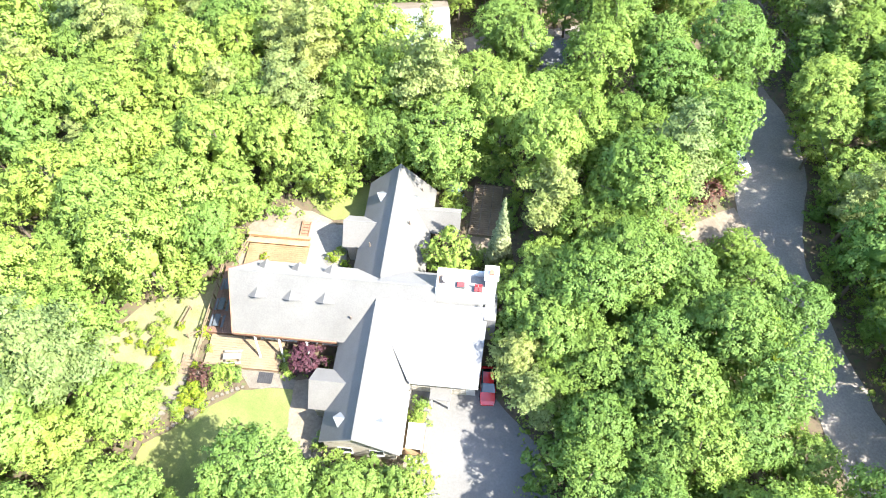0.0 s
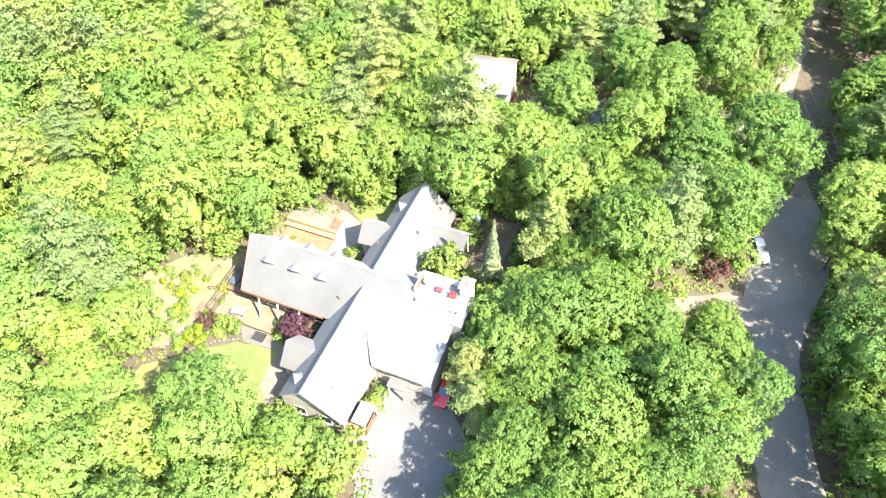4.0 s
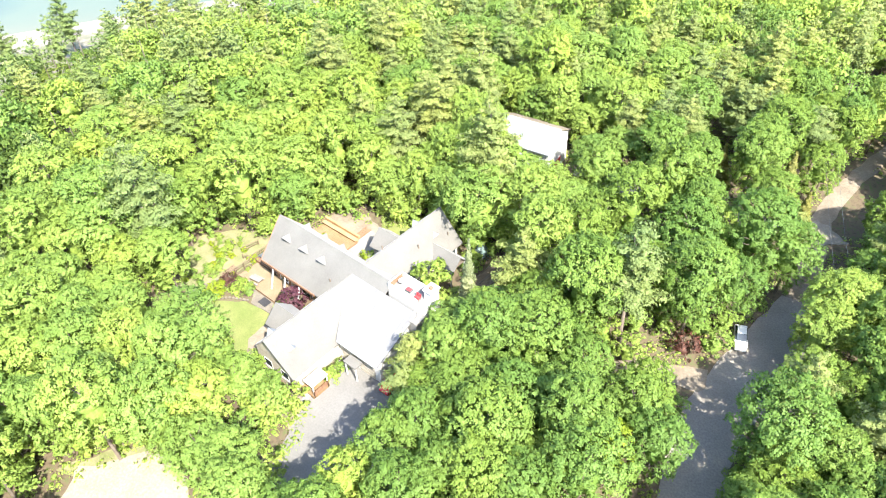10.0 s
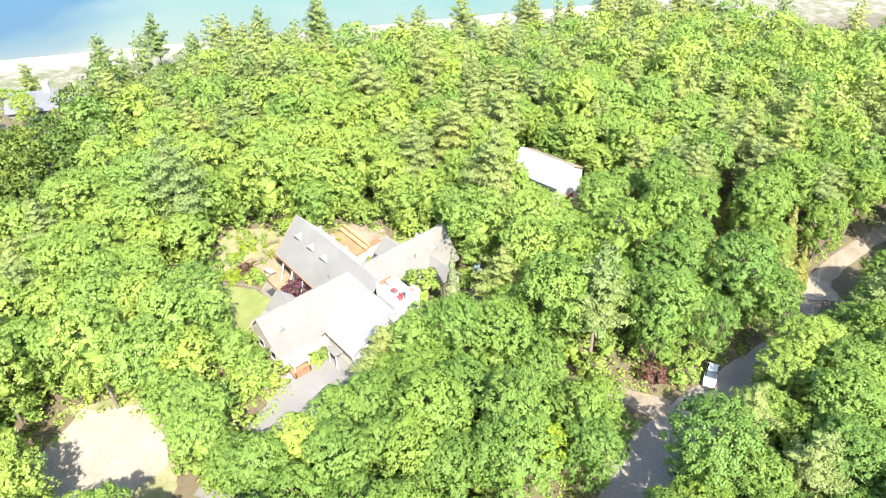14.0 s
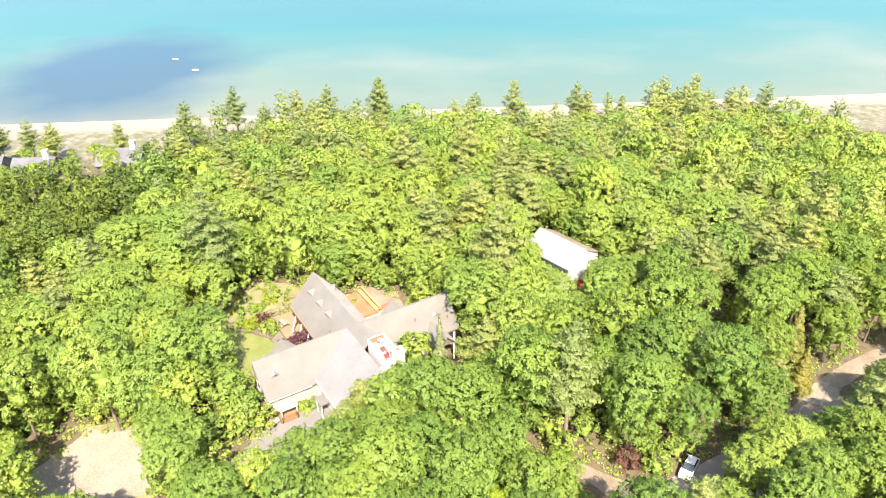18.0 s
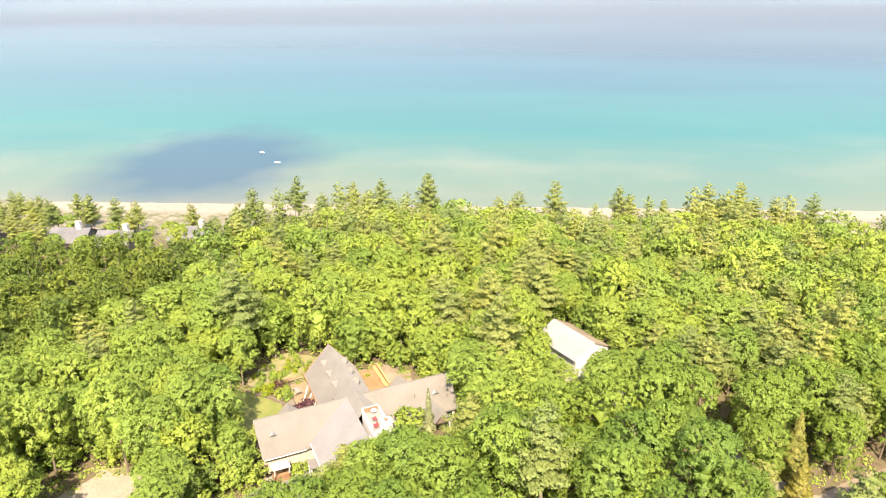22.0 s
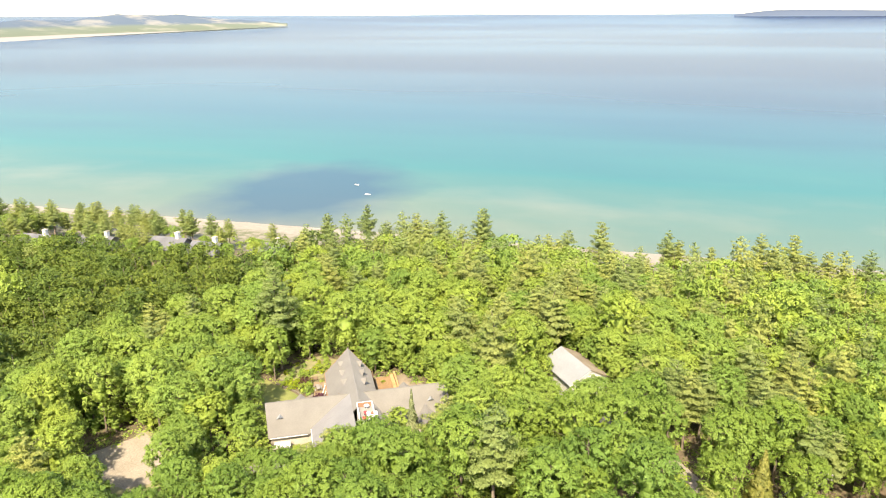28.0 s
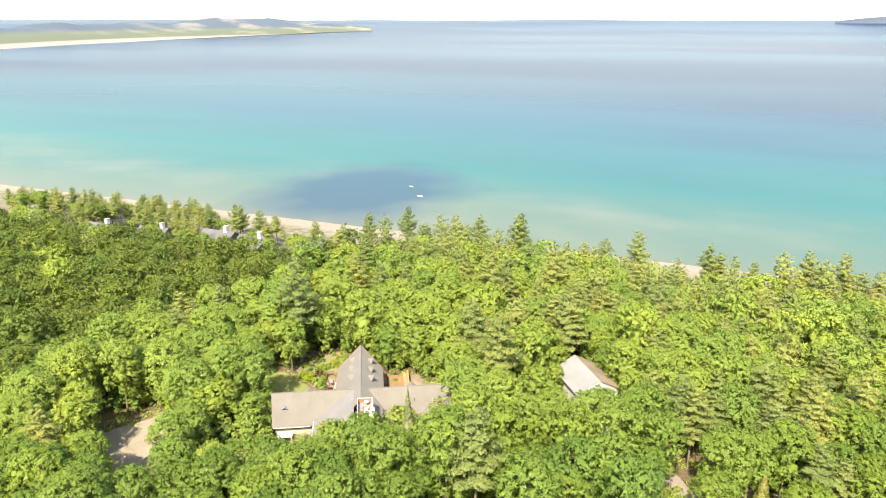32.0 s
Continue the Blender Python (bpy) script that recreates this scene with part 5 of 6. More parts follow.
# ---- decks and garden ----
def plank_deck(name, label, x0, x1, y0, y1, z, along="x", plank=0.28, mat=DECK):
    """A raised deck of single planks on a frame."""
    ob = thing(name, label, "deck")
    part("frame", box(x0 + 0.05, x1 - 0.05, y0 + 0.05, y1 - 0.05, 0.02, z - 0.06), WOOD_TRIM, ob)
    n_planks = int(((y1 - y0) if along == "x" else (x1 - x0)) / plank)
    for i in range(n_planks):
        if along == "x":
            part("plank", box(x0, x1, y0 + i * plank, y0 + (i + 1) * plank - 0.02, z - 0.06, z), mat, ob)
        else:
            part("plank", box(x0 + i * plank, x0 + (i + 1) * plank - 0.02, y0, y1, z - 0.06, z), mat, ob)
    return ob


def railing(name, label, a, b, z, high=0.95, mat=None):
    ob = thing(name, label, "railing")
    mat = mat or RAIL_WOOD
    a, b = Vector((*a, z)), Vector((*b, z))
    n_posts = max(2, int((b - a).length / 1.5) + 1)
    up = Vector((0, 0, high))
    for i in range(n_posts):
        p = a.lerp(b, i / (n_posts - 1))
        part("post", beam(p - Vector((0, 0, z - 0.02)), p + up, 0.1), mat, ob)
    for k in (0.45, 1.0):
        part("rail", beam(a + up * k, b + up * k, 0.12, 0.06), mat, ob)
    return ob


RAIL_WOOD = two_scale("weathered_rail", (0.13, 0.092, 0.058), (0.2, 0.145, 0.092), 0.6, 9, 0.8, 0.2)
PALE_DECK = two_scale("sun_bleached_deck", (0.174, 0.124, 0.0706), (0.228, 0.17, 0.104), 0.5, 7, 0.8, 0.2)
RED_DECK = two_scale("red_brown_deck", (0.11, 0.062, 0.042), (0.17, 0.098, 0.066), 0.6, 7, 0.8, 0.3)
SLATE = two_scale("slate_grey_top", (0.055, 0.065, 0.072), (0.095, 0.108, 0.118), 0.8, 6, 0.85, 0.1)
IRON = two_scale("dark_iron", (0.02, 0.02, 0.022), (0.035, 0.034, 0.035), 1.0, 8, 0.75, 0.1)
TAN_STONE = two_scale("tan_stone_paving", (0.115, 0.098, 0.076), (0.165, 0.145, 0.115), 0.5, 5, 0.9, 0.2)
LIGHT_WOOD = two_scale("pale_cedar", (0.29, 0.17, 0.078), (0.39, 0.245, 0.122), 0.7, 8, 0.75, 0.2)
RED_CLOTH = two_scale("red_cushion", (0.33, 0.03, 0.035), (0.42, 0.05, 0.05), 1.5, 12, 0.9, 0.2)

plank_deck("west_deck", "narrow red-brown board deck along the west gable", -36.4, -30.5, 33.4, 42.6, 0.7, "y", 0.3, RED_DECK)
plank_deck("south_deck", "sunlit tan board deck before the porch", -35.6, -26.6, 29.4, 33.4, 0.45, "x", 0.3, PALE_DECK)
plank_deck("rear_deck", "tan board deck behind the west wing", -34.4, -26.6, 43.2, 46.9, 0.5, "x", 0.3, DECK)
railing("deck_railing", "brown wooden deck railing with square posts", (-36.5, 33.2), (-36.6, 42.8), 0.7)
railing("deck_railing", "brown wooden deck railing with square posts", (-36.4, 29.6), (-36.4, 33.0), 0.45)
railing("deck_railing", "brown wooden railing at the garden steps", (-38.4, 32.6), (-36.6, 33.4), 0.1)
railing("deck_railing", "brown wooden railing at the garden steps", (-39.8, 33.6), (-39.2, 36.4), 0.1)
railing("deck_railing", "brown wooden railing at the garden steps", (-35.4, 29.2), (-32.6, 29.2), 0.3)
railing("rear_railing", "brown wooden rail behind the deck", (-35.2, 43.4), (-34.2, 47.2), 0.5)


def long_bench():
    ob = thing("long_bench", "long pale cedar bench along the rear deck", "bench")
    part("seat", box(-34.6, -26.5, 46.3, 47.05, 0.9, 0.98), LIGHT_WOOD, ob)
    part("backrest", beam((-34.6, 47.35, 1.25), (-26.5, 47.25, 1.25), 0.4, 0.5), LIGHT_WOOD, ob)
    for i in range(6):
        x = -34.4 + i * 1.56
        part("leg", box(x, x + 0.1, 46.65, 46.95, 0.5, 0.9), LIGHT_WOOD, ob)


long_bench()


def slat_steps(name, label, x0, x1, y0, y1, z0, z1, count, mat):
    ob = thing(name, label, "steps")
    for i in range(count):
        k = i / count
        y = y0 + (y1 - y0) * k
        z = z0 + (z1 - z0) * (i + 1) / count
        part("tread", box(x0, x1, y, y + (y1 - y0) / count - 0.06, z - 0.08, z), mat, ob)
    for x in (x0, x1):
        part("stringer", beam((x, y0, z0 + 0.02), (x, y1, z1), 0.08, 0.24), mat, ob)
    return ob


slat_steps("garden_steps", "brown timber steps down from the deck", -36.6, -35.0, 27.6, 29.4, 0.03, 0.42, 7, RAIL_WOOD)
slat_steps("garden_steps", "brown timber steps down from the deck", -38.2, -37.0, 28.0, 30.6, 0.05, 0.35, 7, RAIL_WOOD)
slat_steps("terrace_steps", "shallow timber steps beside the pale terrace", -28.3, -27.2, 46.9, 50.6, 0.08, 0.3, 8, WOOD_TRIM)


def boardwalk():
    """Dark timber stair path with risers between side beams."""
    ob = thing("boardwalk", "dark brown timber boardwalk with cross rungs", "boardwalk")
    for i in range(26):
        y = 50.8 + i * 0.31
        part("board", box(-6.5 + 0.01 * i, -2.7 + 0.01 * i, y, y + 0.24, 0.12 + 0.012 * i, 0.2 + 0.012 * i), RAIL_WOOD, ob)
    for x in (-6.4, -5.2, -3.9, -2.7):
        part("beam", beam((x, 50.8, 0.26), (x + 0.26, 58.8, 0.58), 0.12, 0.12), BARK, ob)


boardwalk()
patch("pergola_sand", [(-6.8, 50.5), (-6.5, 47.6), (-2.0, 46.6), (-1.0, 49.0), (-2.2, 50.6)], SANDY, "sandy patch at the foot of the boardwalk", "path", 0.05, wob=0.2)


def picnic_table(x, y, turn, z, mat, label, top=(1.8, 0.9)):
    ob = thing("patio_table", label, "table", "tables on the deck")
    w, d = top[0] / 2, top[1] / 2
    part("tabletop", box(-w, w, -d, d, 0.7, 0.76, 0.02), mat, ob)
    for s in (-1, 1):
        part("bench_seat", box(-w, w, s * (d + 0.35) - 0.14, s * (d + 0.35) + 0.14, 0.42, 0.47, 0.01), mat, ob)
        for q in (-1, 1):
            part("leg", beam((q * (w - 0.25), s * 0.25, 0.7), (q * (w - 0.25), s * (d + 0.3), 0.0), 0.08), BARK, ob)
    for q in (-1, 1):
        part("brace", beam((q * (w - 0.25), -d - 0.4, 0.4), (q * (w - 0.25), d + 0.4, 0.4), 0.08), BARK, ob)
    ob.matrix_basis = pose(x, y, z, 0, 0, turn)
    for c in ob.children:
        c.matrix_basis = Matrix()
    return ob


for y in (39.7, 36.9, 34.7):
    picnic_table(-35.2, y, 90, 0.7, SLATE, "slate-grey picnic table with benches on the red-brown deck", (1.6, 0.7))
picnic_table(-32.2, 30.4, 8, 0.45, PAVING, "pale grey table with benches on the sunlit deck", (2.1, 0.8))


def grate():
    ob = thing("floor_grate", "dark steel grate lying in the paving", "grate")
    part("frame", box(-28.9, -27.2, 27.9, 29.2, 0.02, 0.16), IRON, ob)
    for i in range(6):
        part("bar", box(-28.8 + i * 0.27, -28.7 + i * 0.27, 28.0, 29.1, 0.16, 0.19), IRON, ob)


patch("lower_paving", [(-31.6, 29.3), (-26.6, 29.3), (-24.4, 28.6), (-24.6, 27.6), (-29.5, 27.2)], TAN_STONE, "tan stone paving below the deck", "terrace", 0.1, wob=0.1)
grate()


def stone_edge():
    """Flat stones that edge the lawn."""
    rng = random.Random(31)
    ob = thing("stone_edging", "row of pale flat stones edging the lawn", "edging")
    line = [(-30.4, 27.2), (-33.0, 25.8), (-35.3, 23.6), (-37.8, 21.2)]
    for (x0, y0), (x1, y1) in zip(line, line[1:]):
        n_stones = int(math.hypot(x1 - x0, y1 - y0) / 0.5)
        for i in range(n_stones):
            k = i / n_stones
            x, y, w = x0 + (x1 - x0) * k, y0 + (y1 - y0) * k, rng.uniform(0.18, 0.27)
            bm = prism([(x + w * math.cos(a + rng.uniform(-0.2, 0.2)), y + w * math.sin(a), 0.2 + rng.uniform(-0.02, 0.03)) for a in np.linspace(0, 5.4, 7)], (0, 0, -0.18))
            part("stone", bm, TAN_STONE, ob)


stone_edge()
for i in range(9):
    x, y = -39.0 + 0.22 * i, 22.6 + 0.62 * i
    bm = prism([(x + 0.55 * math.cos(a), y + 0.24 * math.sin(a), 0.14) for a in np.linspace(0, 5.5, 8)], (0, 0, -0.12))
    tagged(part("stepping_stone", bm, TAN_STONE, None), "flat grey stepping stone in the garden path", "stone", "stepping stones")


def plant_small(key, name, label, spots, group, category="shrub"):
    rng = random.Random(len(spots) + 40)
    for x, y, s in spots:
        plant(key, name, label, x, y, rng.uniform(0, 360), s, rng.uniform(0.9, 1.15), group, category)


plant("plum", "plum_tree", "rounded dark purple-leaved plum tree beside the porch", -23.0, 30.4, 20, 0.95, 0.95, "", "tree")
plant("spruce", "spruce_tree", "slender grey-green spruce by the boardwalk", -2.3, 45.7, 0, 1.0, 1.1, "", "tree")
plant("blue", "blue_spruce", "small silvery blue spruce in the garden", -9.0, 57.4, 0, 1.0, 0.9, "", "tree")
plant("small", "garden_tree", "rounded light green garden tree by the long roof", -8.5, 44.6, 40, 1.2, 0.95, "", "tree")
plant("small", "garden_tree", "dark green bushy tree near the terrace", -5.2, 46.4, 130, 0.6, 0.8, "", "tree")
plant("bronze", "bronze_shrub", "bronze-brown leafy shrub at the deck steps", -35.2, 27.9, 0, 1.1, 1.0, "", "shrub")
plant("bronze", "bronze_shrub", "bronze-brown leafy shrub beside the lane", 24.5, 60.0, 50, 1.5, 1.1, "", "shrub")
plant("shrub_yellow", "yellow_shrub", "bright yellow-green shrub in the flower bed", -35.6, 26.0, 10, 1.4, 0.9, "", "shrub")
plant_small("shrub_yellow", "yellow_shrub", "bright yellow-green shrub in the flower bed",
            [(-34.6, 24.8, 1.1), (-36.3, 25.0, 1.0), (-36.6, 23.6, 0.9), (-23.2, 45.2, 1.0), (-21.6, 44.4, 0.8), (-32.0, 44.5, 0.7)], "yellow shrubs in the beds")
plant_small("shrub", "green_shrub", "soft green shrub in the flower bed",
            [(-33.4, 28.2, 1.2), (-32.2, 28.4, 1.3), (-31.2, 28.2, 1.1), (-33.0, 27.0, 1.0), (-26.2, 31.2, 0.9), (-25.6, 30.0, 0.9), (-21.4, 31.2, 0.8),
             (-19.9, 22.3, 0.8), (-9.9, 27.0, 1.1), (-9.5, 25.8, 1.3), (-10.0, 25.0, 1.0), (-10.6, 19.2, 1.0), (-9.7, 54.2, 1.3), (-9.9, 55.8, 1.1), (-8.6, 52.9, 1.1),
             (-22.4, 46.2, 0.8), (-38.6, 27.0, 0.8), (-39.4, 24.8, 0.9), (-40.4, 27.2, 1.0), (-40.0, 29.4, 0.9), (-41.8, 31.0, 1.0), (-42.4, 33.2, 1.0),
             (-20.6, 21.4, 0.7), (-11.8, 19.0, 0.9), (-35.8, 44.0, 0.9), (-31.4, 51.6, 0.8)], "green shrubs in the beds")

rng = random.Random(77)
beds = []
while len(beds) < 30:
    x, y = rng.uniform(-48, -34), rng.uniform(21, 36)
    if in_poly(x, y, GARDEN) and all(math.hypot(x - p, y - q) > 1.1 for p, q, _ in beds) and line_gap(x, y, [(-39.5, 21, 1.2), (-38.4, 26, 1.2), (-37.6, 31, 1.6), (-38.5, 35, 1.6)]) > 0.3:
        beds.append((x, y, rng.uniform(0.55, 1.05)))
plant_small("shrub", "green_shrub", "soft green shrub in the flower bed", beds[:19], "green shrubs in the beds")
plant_small("shrub_yellow", "yellow_shrub", "bright yellow-green shrub in the flower bed", beds[19:], "yellow shrubs in the beds")
plant_small("shrub", "hedge_shrub", "broad dark green hedge shrub in the shade beside the lane",
            [(39.3, 58.6, 2.0), (41.6, 57.5, 1.9), (40.6, 61.2, 1.8), (39.2, 50.4, 1.9), (41.8, 51.9, 2.0), (41.6, 64.6, 1.7), (38.2, 47.0, 1.6), (43.6, 54.5, 1.8)], "hedge beside the lane")
plant_small("shrub", "green_shrub", "leafy green shrub beside the boardwalk",
            [(-8.4, 55.2, 1.3), (-7.6, 53.6, 1.2), (-8.0, 58.8, 1.4), (-0.9, 52.2, 1.2), (-1.2, 54.6, 1.4), (-0.6, 57.0, 1.3), (-4.5, 60.2, 1.5), (-1.8, 59.8, 1.4), (-6.8, 61.0, 1.4)], "green shrubs in the beds")

# ---- terrace furniture ----
seat = thing("terrace_sofa", "low red cushioned seat on the roof terrace", "seat")
part("base", box(-6.8, -5.9, 37.6, 38.3, 9.03, 9.25), SLATE, seat)
part("cushion", box(-6.75, -5.95, 37.65, 38.25, 9.25, 9.4, 0.05), RED_CLOTH, seat, "red seat cushion")
for x in (-4.6, -4.15):
    ch = thing("terrace_chair", "red cushioned chair on the roof terrace", "chair", "chairs on the terrace")
    part("seat", box(x - 0.2, x + 0.2, 37.2, 37.7, 9.35, 9.5, 0.03), RED_CLOTH, ch)
    part("backrest", box(x - 0.2, x + 0.2, 37.7, 37.78, 9.35, 10.0, 0.02), RED_CLOTH, ch)
    for dx in (-0.17, 0.17):
        for y in (37.24, 37.68):
            part("leg", box(x + dx - 0.02, x + dx + 0.02, y - 0.02, y + 0.02, 9.03, 9.35), SLATE, ch)
tab = thing("terrace_table", "round white table on the roof terrace", "table")
bm = bmesh.new()
bmesh.ops.create_cone(bm, cap_ends=True, segments=20, radius1=0.5, radius2=0.5, depth=0.05, matrix=pose(-7.9, 38.3, 9.75))
part("tabletop", bm, WHITE, tab)
part("pedestal", beam((-7.9, 38.3, 9.03), (-7.9, 38.3, 9.73), 0.1), WHITE, tab)


# ---- cars ----
def car(name, label, x, y, turn, paint_colour, z=0.05):
    ob = thing(name, label, "car")
    paint, _, _, pb = material(name + "_paint", 0.25)
    pb.inputs["Base Color"].default_value = (*paint_colour, 1)
    pb.inputs["Coat Weight"].default_value = 0.6
    rubber, _, _, rb = material(name + "_rubber", 0.8)
    rb.inputs["Base Color"].default_value = (0.02, 0.02, 0.02, 1)

    def loft(sections, half_top):
        """A body from stations of x, half width, low z, high z."""
        bm = bmesh.new()
        rings = [[bm.verts.new(p) for p in ((sx, -w, lo), (sx, -w, (lo + hi) / 2), (sx, -w * half_top, hi), (sx, w * half_top, hi), (sx, w, (lo + hi) / 2), (sx, w, lo))] for sx, w, lo, hi in sections]
        for p, q in zip(rings, rings[1:]):
            for i in range(6):
                bm.faces.new((p[i], p[(i + 1) % 6], q[(i + 1) % 6], q[i]))
        bm.faces.new(rings[0][::-1]), bm.faces.new(rings[-1])
        bmesh.ops.recalc_face_normals(bm, faces=bm.faces[:])
        return bm

    part("body", loft([(-2.3, 0.78, 0.35, 0.8), (-2.15, 0.88, 0.25, 0.95), (-1.2, 0.91, 0.22, 1.0), (1.0, 0.91, 0.22, 0.98), (1.9, 0.87, 0.25, 0.86), (2.3, 0.74, 0.35, 0.7)], 0.93), paint, ob)
    cabin = part("cabin", loft([(-1.9, 0.8, 0.95, 1.0), (-1.35, 0.82, 0.95, 1.48), (0.1, 0.82, 0.95, 1.52), (0.95, 0.82, 0.95, 1.0)], 0.78), GLASS, ob, "dark glass cabin")
    part("roof_panel", box(-1.3, 0.05, -0.62, 0.62, 1.5, 1.56, 0.02), paint, cabin)
    for sx in (-1.4, 1.45):
        for sy in (-0.84, 0.84):
            bm = bmesh.new()
            bmesh.ops.create_cone(bm, cap_ends=True, segments=18, radius1=0.33, radius2=0.33, depth=0.22, matrix=pose(sx, sy, 0.33, 90))
            wheel = part("wheel", bm, rubber, ob)
            bm = bmesh.new()
            bmesh.ops.create_cone(bm, cap_ends=True, segments=14, radius1=0.2, radius2=0.2, depth=0.24, matrix=pose(sx, sy, 0.33, 90))
            part("rim", bm, WHITE, wheel)
    for sy in (-0.6, 0.6):
        part("headlight", box(2.2, 2.29, sy - 0.14, sy + 0.14, 0.6, 0.7), WHITE, ob, "clear headlight")
        part("taillight", box(-2.29, -2.2, sy - 0.14, sy + 0.14, 0.72, 0.82), RED_CLOTH, ob, "red tail light")
    ob.matrix_basis = pose(x, y, z, 0, 0, turn)


car("red_car", "bright red car parked beside the garage under the trees", -2.4, 30.0, -88, (0.5, 0.02, 0.02))
car("white_car", "white car parked at the edge of the lane", 29.9, 66.9, -67, (0.6, 0.6, 0.6), float(land(29.9, 66.9)) + 0.12)


# ---- neighbours ----
def barn():
    ob = thing("barn", "white-walled outbuilding with a pale shingle roof among the trees", "outbuilding", at=(0, 0, 0))
    a, b = Vector((-23.6, 82.7, 0)), Vector((-12.9, 84.4, 0))
    d = (b - a).normalized()
    n = Vector((-d.y, d.x, 0))
    up = lambda z: Vector((0, 0, z))
    over = 0.5
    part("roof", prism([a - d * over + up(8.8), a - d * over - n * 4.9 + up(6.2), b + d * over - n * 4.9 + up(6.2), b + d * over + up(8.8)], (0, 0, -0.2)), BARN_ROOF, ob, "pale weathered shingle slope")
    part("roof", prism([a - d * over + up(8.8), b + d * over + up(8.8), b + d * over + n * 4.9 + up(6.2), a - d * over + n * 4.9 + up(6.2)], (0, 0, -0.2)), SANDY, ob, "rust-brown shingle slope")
    for p, q in ((a - n * 4.3, b - n * 4.3), (b + n * 4.3, a + n * 4.3)):
        part("wall", prism([p, q, q + up(6.2), p + up(6.2)], n * 0.2), WHITE, ob)
    for e in (a, b):
        part("wall", prism([e - n * 4.3, e + n * 4.3, e + n * 4.3 + up(6.3), e + up(8.6), e - n * 4.3 + up(6.3)], d * 0.2), WHITE, ob)
    part("door", prism([b + d * 0.25 - n * 1.4, b + d * 0.25 + n * 1.4, b + d * 0.25 + n * 1.4 + up(2.4), b + d * 0.25 - n * 1.4 + up(2.4)], d * 0.06), RED_CLOTH, ob, "dark red wide door")
    part("eave_shadow_board", beam(b + d * 0.5 + up(8.55), b + d * 0.5 - n * 4.9 + up(6.0), 0.08, 0.25), WHITE, ob)


barn()


def cottage(name, label, x, y, turn, wide, deep, eave, ridge, roof_mat, wall_mat, chimney=True, z=None):
    """A house with a gabled roof, windows and a chimney."""
    ob = thing(name, label, "house", "houses among the trees")
    w, d = wide / 2, deep / 2
    part("wall", box(-w, w, -d, d, -0.5, eave), wall_mat, ob)
    for s in (-1, 1):
        part("gable", prism([(s * w, -d, eave), (s * w, d, eave), (s * w, 0, ridge - 0.25)], (-s * 0.2, 0, 0)), wall_mat, ob)
        part("roof", prism([(-w - 0.5, 0, ridge), (w + 0.5, 0, ridge), (w + 0.5, s * (d + 0.6), eave - 0.2), (-w - 0.5, s * (d + 0.6), eave - 0.2)], (0, 0, -0.2)), roof_mat, ob)
        for q in (-0.55, 0.0, 0.55):
            window(ob, (q * w, s * d, eave * 0.55), 1.2, 1.4, "+y" if s > 0 else "-y")
    if chimney:
        ch = part("chimney", box(w * 0.5, w * 0.5 + 1.3, -0.7, 0.7, eave, ridge + 1.7, 0.05), WHITE, ob, "stout white chimney")
        part("cap", box(w * 0.5 - 0.1, w * 0.5 + 1.4, -0.8, 0.8, ridge + 1.7, ridge + 1.9), SIDING, ch)
    ob.matrix_basis = pose(x, y, float(land(x, y)) if z is None else z, 0, 0, turn)
    return ob


CEDAR = two_scale("grey_cedar_walls", (0.108, 0.0996, 0.0871), (0.166, 0.154, 0.137), 0.4, 6, 0.9, 0.2)
GREY_ROOF = two_scale("grey_cedar_roof", (0.078, 0.082, 0.09), (0.112, 0.115, 0.122), 0.3, 5, 0.9, 0.3)
SHORE_TURN = math.degrees(math.atan2(SHORE_U[1], SHORE_U[0]))
for x, y, w in BEACH_HOUSES:
    cottage("beach_house", "grey-roofed beach house with a stout white chimney", x, y, SHORE_TURN, w, 9, 2.7, 5.5, GREY_ROOF, CEDAR)
cottage("cabin", "small grey-roofed cabin hidden among the trees", 1.6, 82, 10, 6, 6, 3.6, 5.8, GREY_ROOF, SIDING, False)
cottage("cabin", "pale-roofed cabin beside the track", 52.5, 92, 70, 9, 7, 3.6, 6.2, METAL_ROOF, SIDING, False)


# ---- poles and wires ----
def utility_pole(name, label, x, y, high, turn):
    ob = thing(name, label, "utility pole", "utility poles by the lane")
    bm = bmesh.new()
    bmesh.ops.create_cone(bm, cap_ends=True, segments=10, radius1=0.17, radius2=0.11, depth=high + 0.5, matrix=pose(0, 0, high / 2 - 0.25))
    part("post", bm, BARK, ob)
    for z in (high - 0.4, high - 1.3):
        arm = part("crossarm", box(-1.25, 1.25, -0.07, 0.07, z - 0.07, z + 0.07), PAVING, ob)
        for s in (-1.1, -0.5, 0.5, 1.1):
            bm = bmesh.new()
            bmesh.ops.create_cone(bm, cap_ends=True, segments=8, radius1=0.06, radius2=0.035, depth=0.2, matrix=pose(s, 0, z + 0.17))
            part("insulator", bm, WHITE, arm)
    for s in (-1, 1):
        part("brace", beam((s * 0.8, 0, high - 1.3), (0, 0, high - 2.1), 0.06), BARK, ob)
    bm = bmesh.new()
    bmesh.ops.create_cone(bm, cap_ends=True, segments=12, radius1=0.24, radius2=0.24, depth=0.8, matrix=pose(0.36, 0, high - 2.2))
    part("transformer", bm, SLATE, ob, "grey transformer can")
    ob.matrix_basis = pose(x, y, float(land(x, y)), 0, 0, turn)


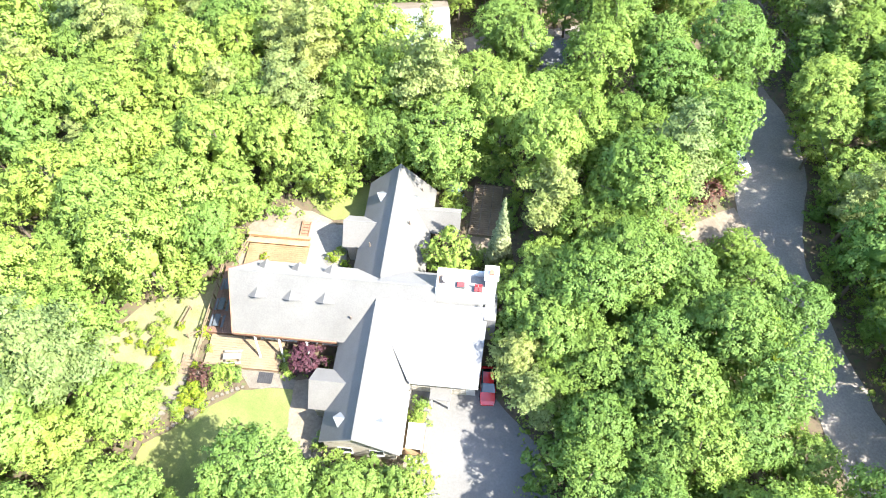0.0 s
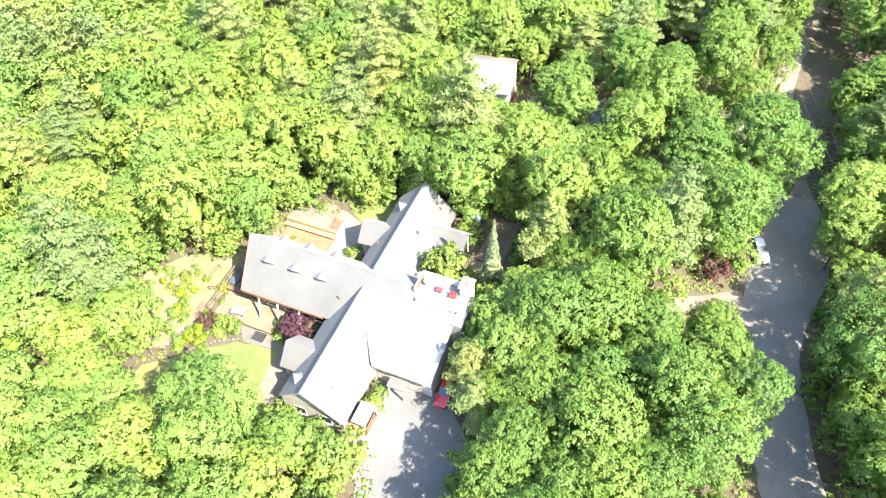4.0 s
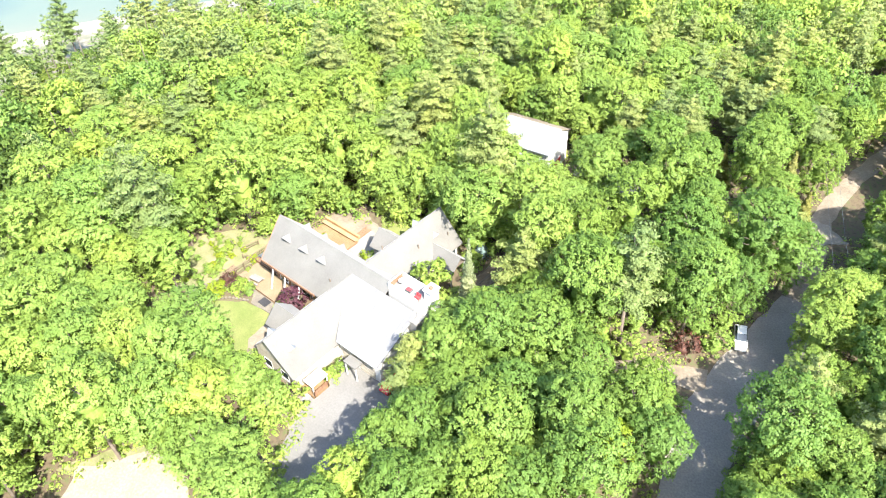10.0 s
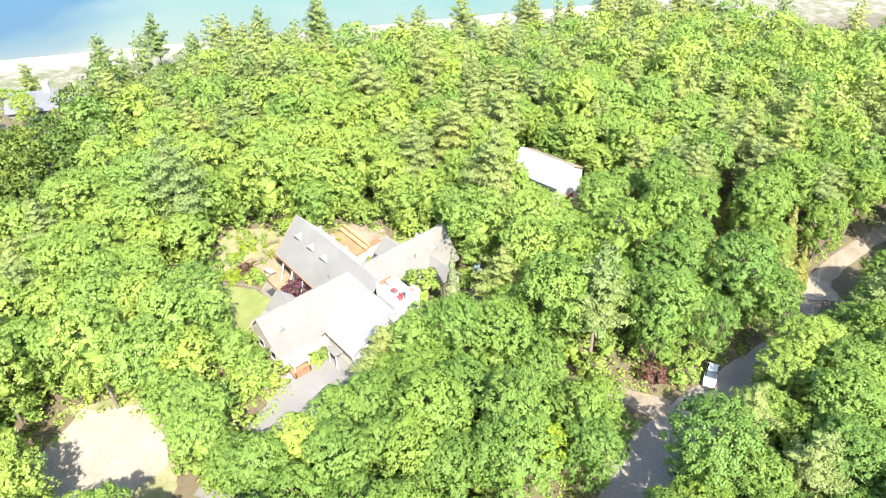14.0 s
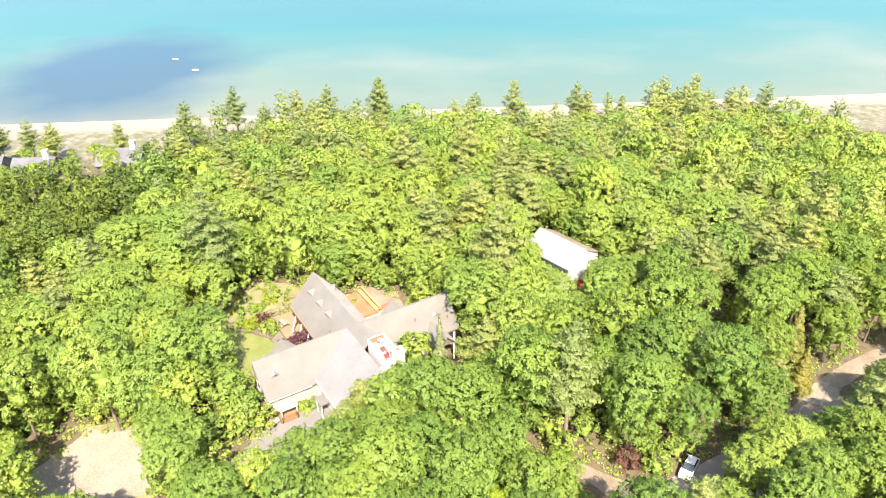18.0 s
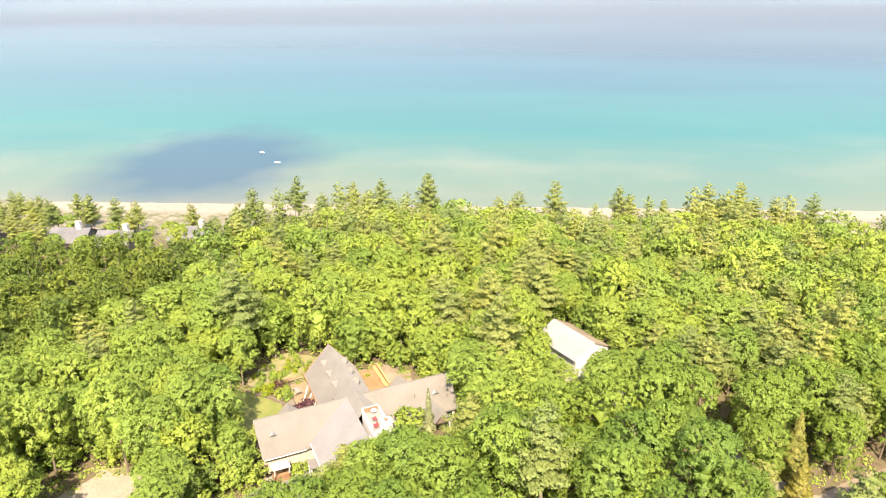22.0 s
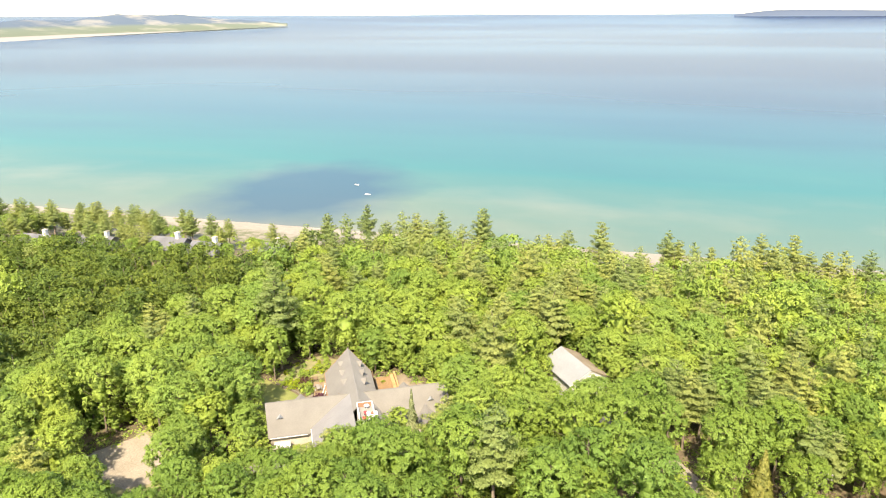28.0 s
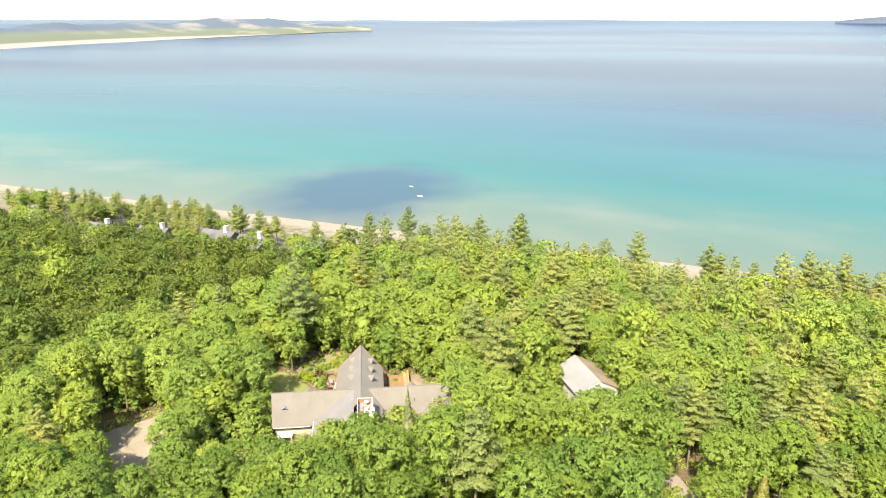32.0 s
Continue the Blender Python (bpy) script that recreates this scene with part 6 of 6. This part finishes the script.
utility_pole("utility_pole", "weathered wooden utility pole with two crossarms", 26.4, 107.0, 8.8, 55)
utility_pole("utility_pole", "weathered wooden utility pole beside the lane", 38.2, 76.5, 9.0, 0)
utility_pole("utility_pole", "weathered wooden utility pole beside the lane", 41.2, 18.0, 9.0, 12)


def wire(a, b, sag):
    curve = bpy.data.curves.new("wire", "CURVE")
    curve.dimensions, curve.bevel_depth, curve.bevel_resolution = "3D", 0.018, 1
    sp = curve.splines.new("POLY")
    sp.points.add(16)
    for i, p in enumerate(sp.points):
        k = i / 16
        v = Vector(a).lerp(Vector(b), k)
        p.co = (v.x, v.y, v.z - sag * 4 * k * (1 - k), 1)
    curve.materials.append(SLATE)
    tagged(new("wire", curve), "thin dark overhead wire strung between the poles", "wire", "overhead wires")


for dx in (-1.1, 1.1):
    wire((38.2 + dx, 76.5, float(land(38, 76)) + 8.7), (41.2 + dx, 18.0, float(land(41, 18)) + 8.7), 0.8)
    wire((26.4 + dx * 0.6, 107.0 + dx * 0.8, float(land(26, 107)) + 8.5), (38.2 + dx, 76.5, float(land(38, 76)) + 8.7), 0.5)


# ---- out on the lake ----
def boat(x, y, turn):
    ob = thing("rowing_boat", "small white boat moored off the beach", "boat", "boats off the beach")
    bm = bmesh.new()
    rings = []
    for sx, w, lo, hi in ((-1.4, 0.38, 0.0, 0.4), (-0.6, 0.52, -0.1, 0.38), (0.6, 0.45, -0.1, 0.4), (1.5, 0.08, 0.1, 0.5)):
        rings.append([bm.verts.new(p) for p in ((sx, -w, hi), (sx, -w * 0.6, lo), (sx, w * 0.6, lo), (sx, w, hi), (sx, w * 0.8, hi - 0.02), (sx, 0, lo + 0.15), (sx, -w * 0.8, hi - 0.02))])
    for p, q in zip(rings, rings[1:]):
        for i in range(7):
            bm.faces.new((p[i], p[(i + 1) % 7], q[(i + 1) % 7], q[i]))
    bm.faces.new(rings[0][::-1]), bm.faces.new(rings[-1])
    bmesh.ops.recalc_face_normals(bm, faces=bm.faces[:])
    part("hull", bm, WHITE, ob)
    for sx in (-0.7, 0.4):
        part("thwart", box(sx - 0.12, sx + 0.12, -0.42, 0.42, 0.28, 0.32), LIGHT_WOOD, ob)
    ob.matrix_basis = pose(x, y, LAKE_Z + 0.02, 0, 0, turn)


boat(-247.5, 61.8, 40)
boat(-226.1, 64.7, 60)


def far_land():
    """The low headland across the bay, its dunes and wooded hills, and a faint island."""
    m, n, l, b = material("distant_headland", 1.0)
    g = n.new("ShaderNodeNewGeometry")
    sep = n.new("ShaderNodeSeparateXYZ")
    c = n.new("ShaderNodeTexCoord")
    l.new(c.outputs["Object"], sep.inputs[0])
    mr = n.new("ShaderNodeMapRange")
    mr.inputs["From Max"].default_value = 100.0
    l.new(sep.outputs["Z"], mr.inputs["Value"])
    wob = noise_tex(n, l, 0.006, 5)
    # distance haze is mixed into the colour: greyed greens low down, blue hills above
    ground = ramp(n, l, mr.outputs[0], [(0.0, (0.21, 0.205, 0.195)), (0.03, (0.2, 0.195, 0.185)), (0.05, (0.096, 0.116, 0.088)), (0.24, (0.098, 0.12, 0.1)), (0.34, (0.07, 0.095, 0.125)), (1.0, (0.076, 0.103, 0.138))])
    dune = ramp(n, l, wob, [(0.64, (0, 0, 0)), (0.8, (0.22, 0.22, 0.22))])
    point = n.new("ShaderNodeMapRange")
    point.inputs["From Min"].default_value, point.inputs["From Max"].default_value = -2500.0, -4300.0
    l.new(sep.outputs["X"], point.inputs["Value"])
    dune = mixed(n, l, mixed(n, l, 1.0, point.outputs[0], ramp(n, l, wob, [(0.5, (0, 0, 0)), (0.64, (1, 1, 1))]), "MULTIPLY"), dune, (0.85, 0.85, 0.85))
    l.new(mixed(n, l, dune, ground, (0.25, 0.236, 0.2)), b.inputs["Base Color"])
    b.inputs["Specular IOR Level"].default_value = 0.0
    vs, fs = [], []
    rows, cols = 60, 9
    for i in range(rows):
        k = i / (rows - 1)                                  # 0 at the near end, 1 at the tip
        az = radians(83.9 + 44 - 38.6 * k)
        near = 1350 + 2500 * k ** 0.85
        taper = math.sin(min(1.0, (1 - k) * 3.2) * math.pi / 2)
        for j in range(cols):
            q = j / (cols - 1)
            r = near + (25 + 700 * q) * (0.12 + 0.88 * taper) * (q > 0) + 8 * q
            hill = 38 * taper * smooth(0.35, 0.85, q) * smooth(0.02, 0.25, k) * (0.85 + 0.16 * math.sin(k * 19) + 0.12 * math.sin(k * 47 + 1) + 0.06 * math.sin(k * 120)) + 12 * smooth(0.02, 0.3, q) * (0.3 + 0.7 * taper)
            base = 60.0 * max(0.0, (r - 2500) / 2350) ** 2 + LAKE_Z
            vs.append((108 - math.sin(az) * r, 40 + math.cos(az) * r, base - 1.0 + 4.5 * (q > 0.1) + float(hill) * (0.7 + near / 9000)))
    for i in range(rows - 1):
        fs += [(i * cols + j, i * cols + j + 1, (i + 1) * cols + j + 1, (i + 1) * cols + j) for j in range(cols - 1)]
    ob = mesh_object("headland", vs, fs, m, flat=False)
    tagged(ob, "low distant headland with pale dunes and haze-tinted wooded hills", "headland", kind="structure")
    isle, _, _, ib = material("distant_island", 1.0)
    ib.inputs["Base Color"].default_value = (0.06, 0.08, 0.115, 1)
    ib.inputs["Specular IOR Level"].default_value = 0.0
    vs, fs = [], []
    for i in range(25):
        k = i / 24
        az = radians(83.9 - 28 - 22 * k)
        r = 4850
        z = 50 + (24 + 3 * math.sin(k * 9)) * math.sin(min(1.0, k * 7) * math.pi / 2)
        vs += [(108 - math.sin(az) * r, 40 + math.cos(az) * r, 30), (108 - math.sin(az) * (r + 40), 40 + math.cos(az) * (r + 40), z), (108 - math.sin(az) * (r + 150), 40 + math.cos(az) * (r + 150), 30)]
        if i:
            o = (i - 1) * 3
            fs += [(o, o + 3, o + 4, o + 1), (o + 1, o + 4, o + 5, o + 2)]
    tagged(mesh_object("far_island", vs, fs, isle, flat=False), "faint blue island on the horizon", "island", kind="structure")


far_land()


def footbridge():
    """A small arched plank bridge with rails over the creek."""
    ob = thing("footbridge", "weathered wooden footbridge with rails over the creek", "bridge")
    a, b = Vector((-62.4, 84.6, 0.5)), Vector((-57.0, 88.2, 0.5))
    d = (b - a).normalized()
    n = Vector((-d.y, d.x, 0))
    for i in range(18):
        p = a.lerp(b, (i + 0.5) / 18) + Vector((0, 0, 0.35 * math.sin(math.pi * (i + 0.5) / 18)))
        part("plank", beam(p - n * 0.8, p + n * 0.8, 0.3, 0.06), DECK, ob)
    for s in (-0.78, 0.78):
        part("girder", beam(a + n * s - Vector((0, 0, 0.2)), b + n * s - Vector((0, 0, 0.2)), 0.14, 0.3), BARK, ob)
        for k in (0.02, 0.35, 0.65, 0.98):
            p = a.lerp(b, k) + n * s
            part("post", beam(p - Vector((0, 0, 0.5)), p + Vector((0, 0, 1.3)), 0.1), DECK, ob)
        part("handrail", beam(a + n * s + Vector((0, 0, 1.3)), b + n * s + Vector((0, 0, 1.3)), 0.1, 0.07), DECK, ob)


footbridge()
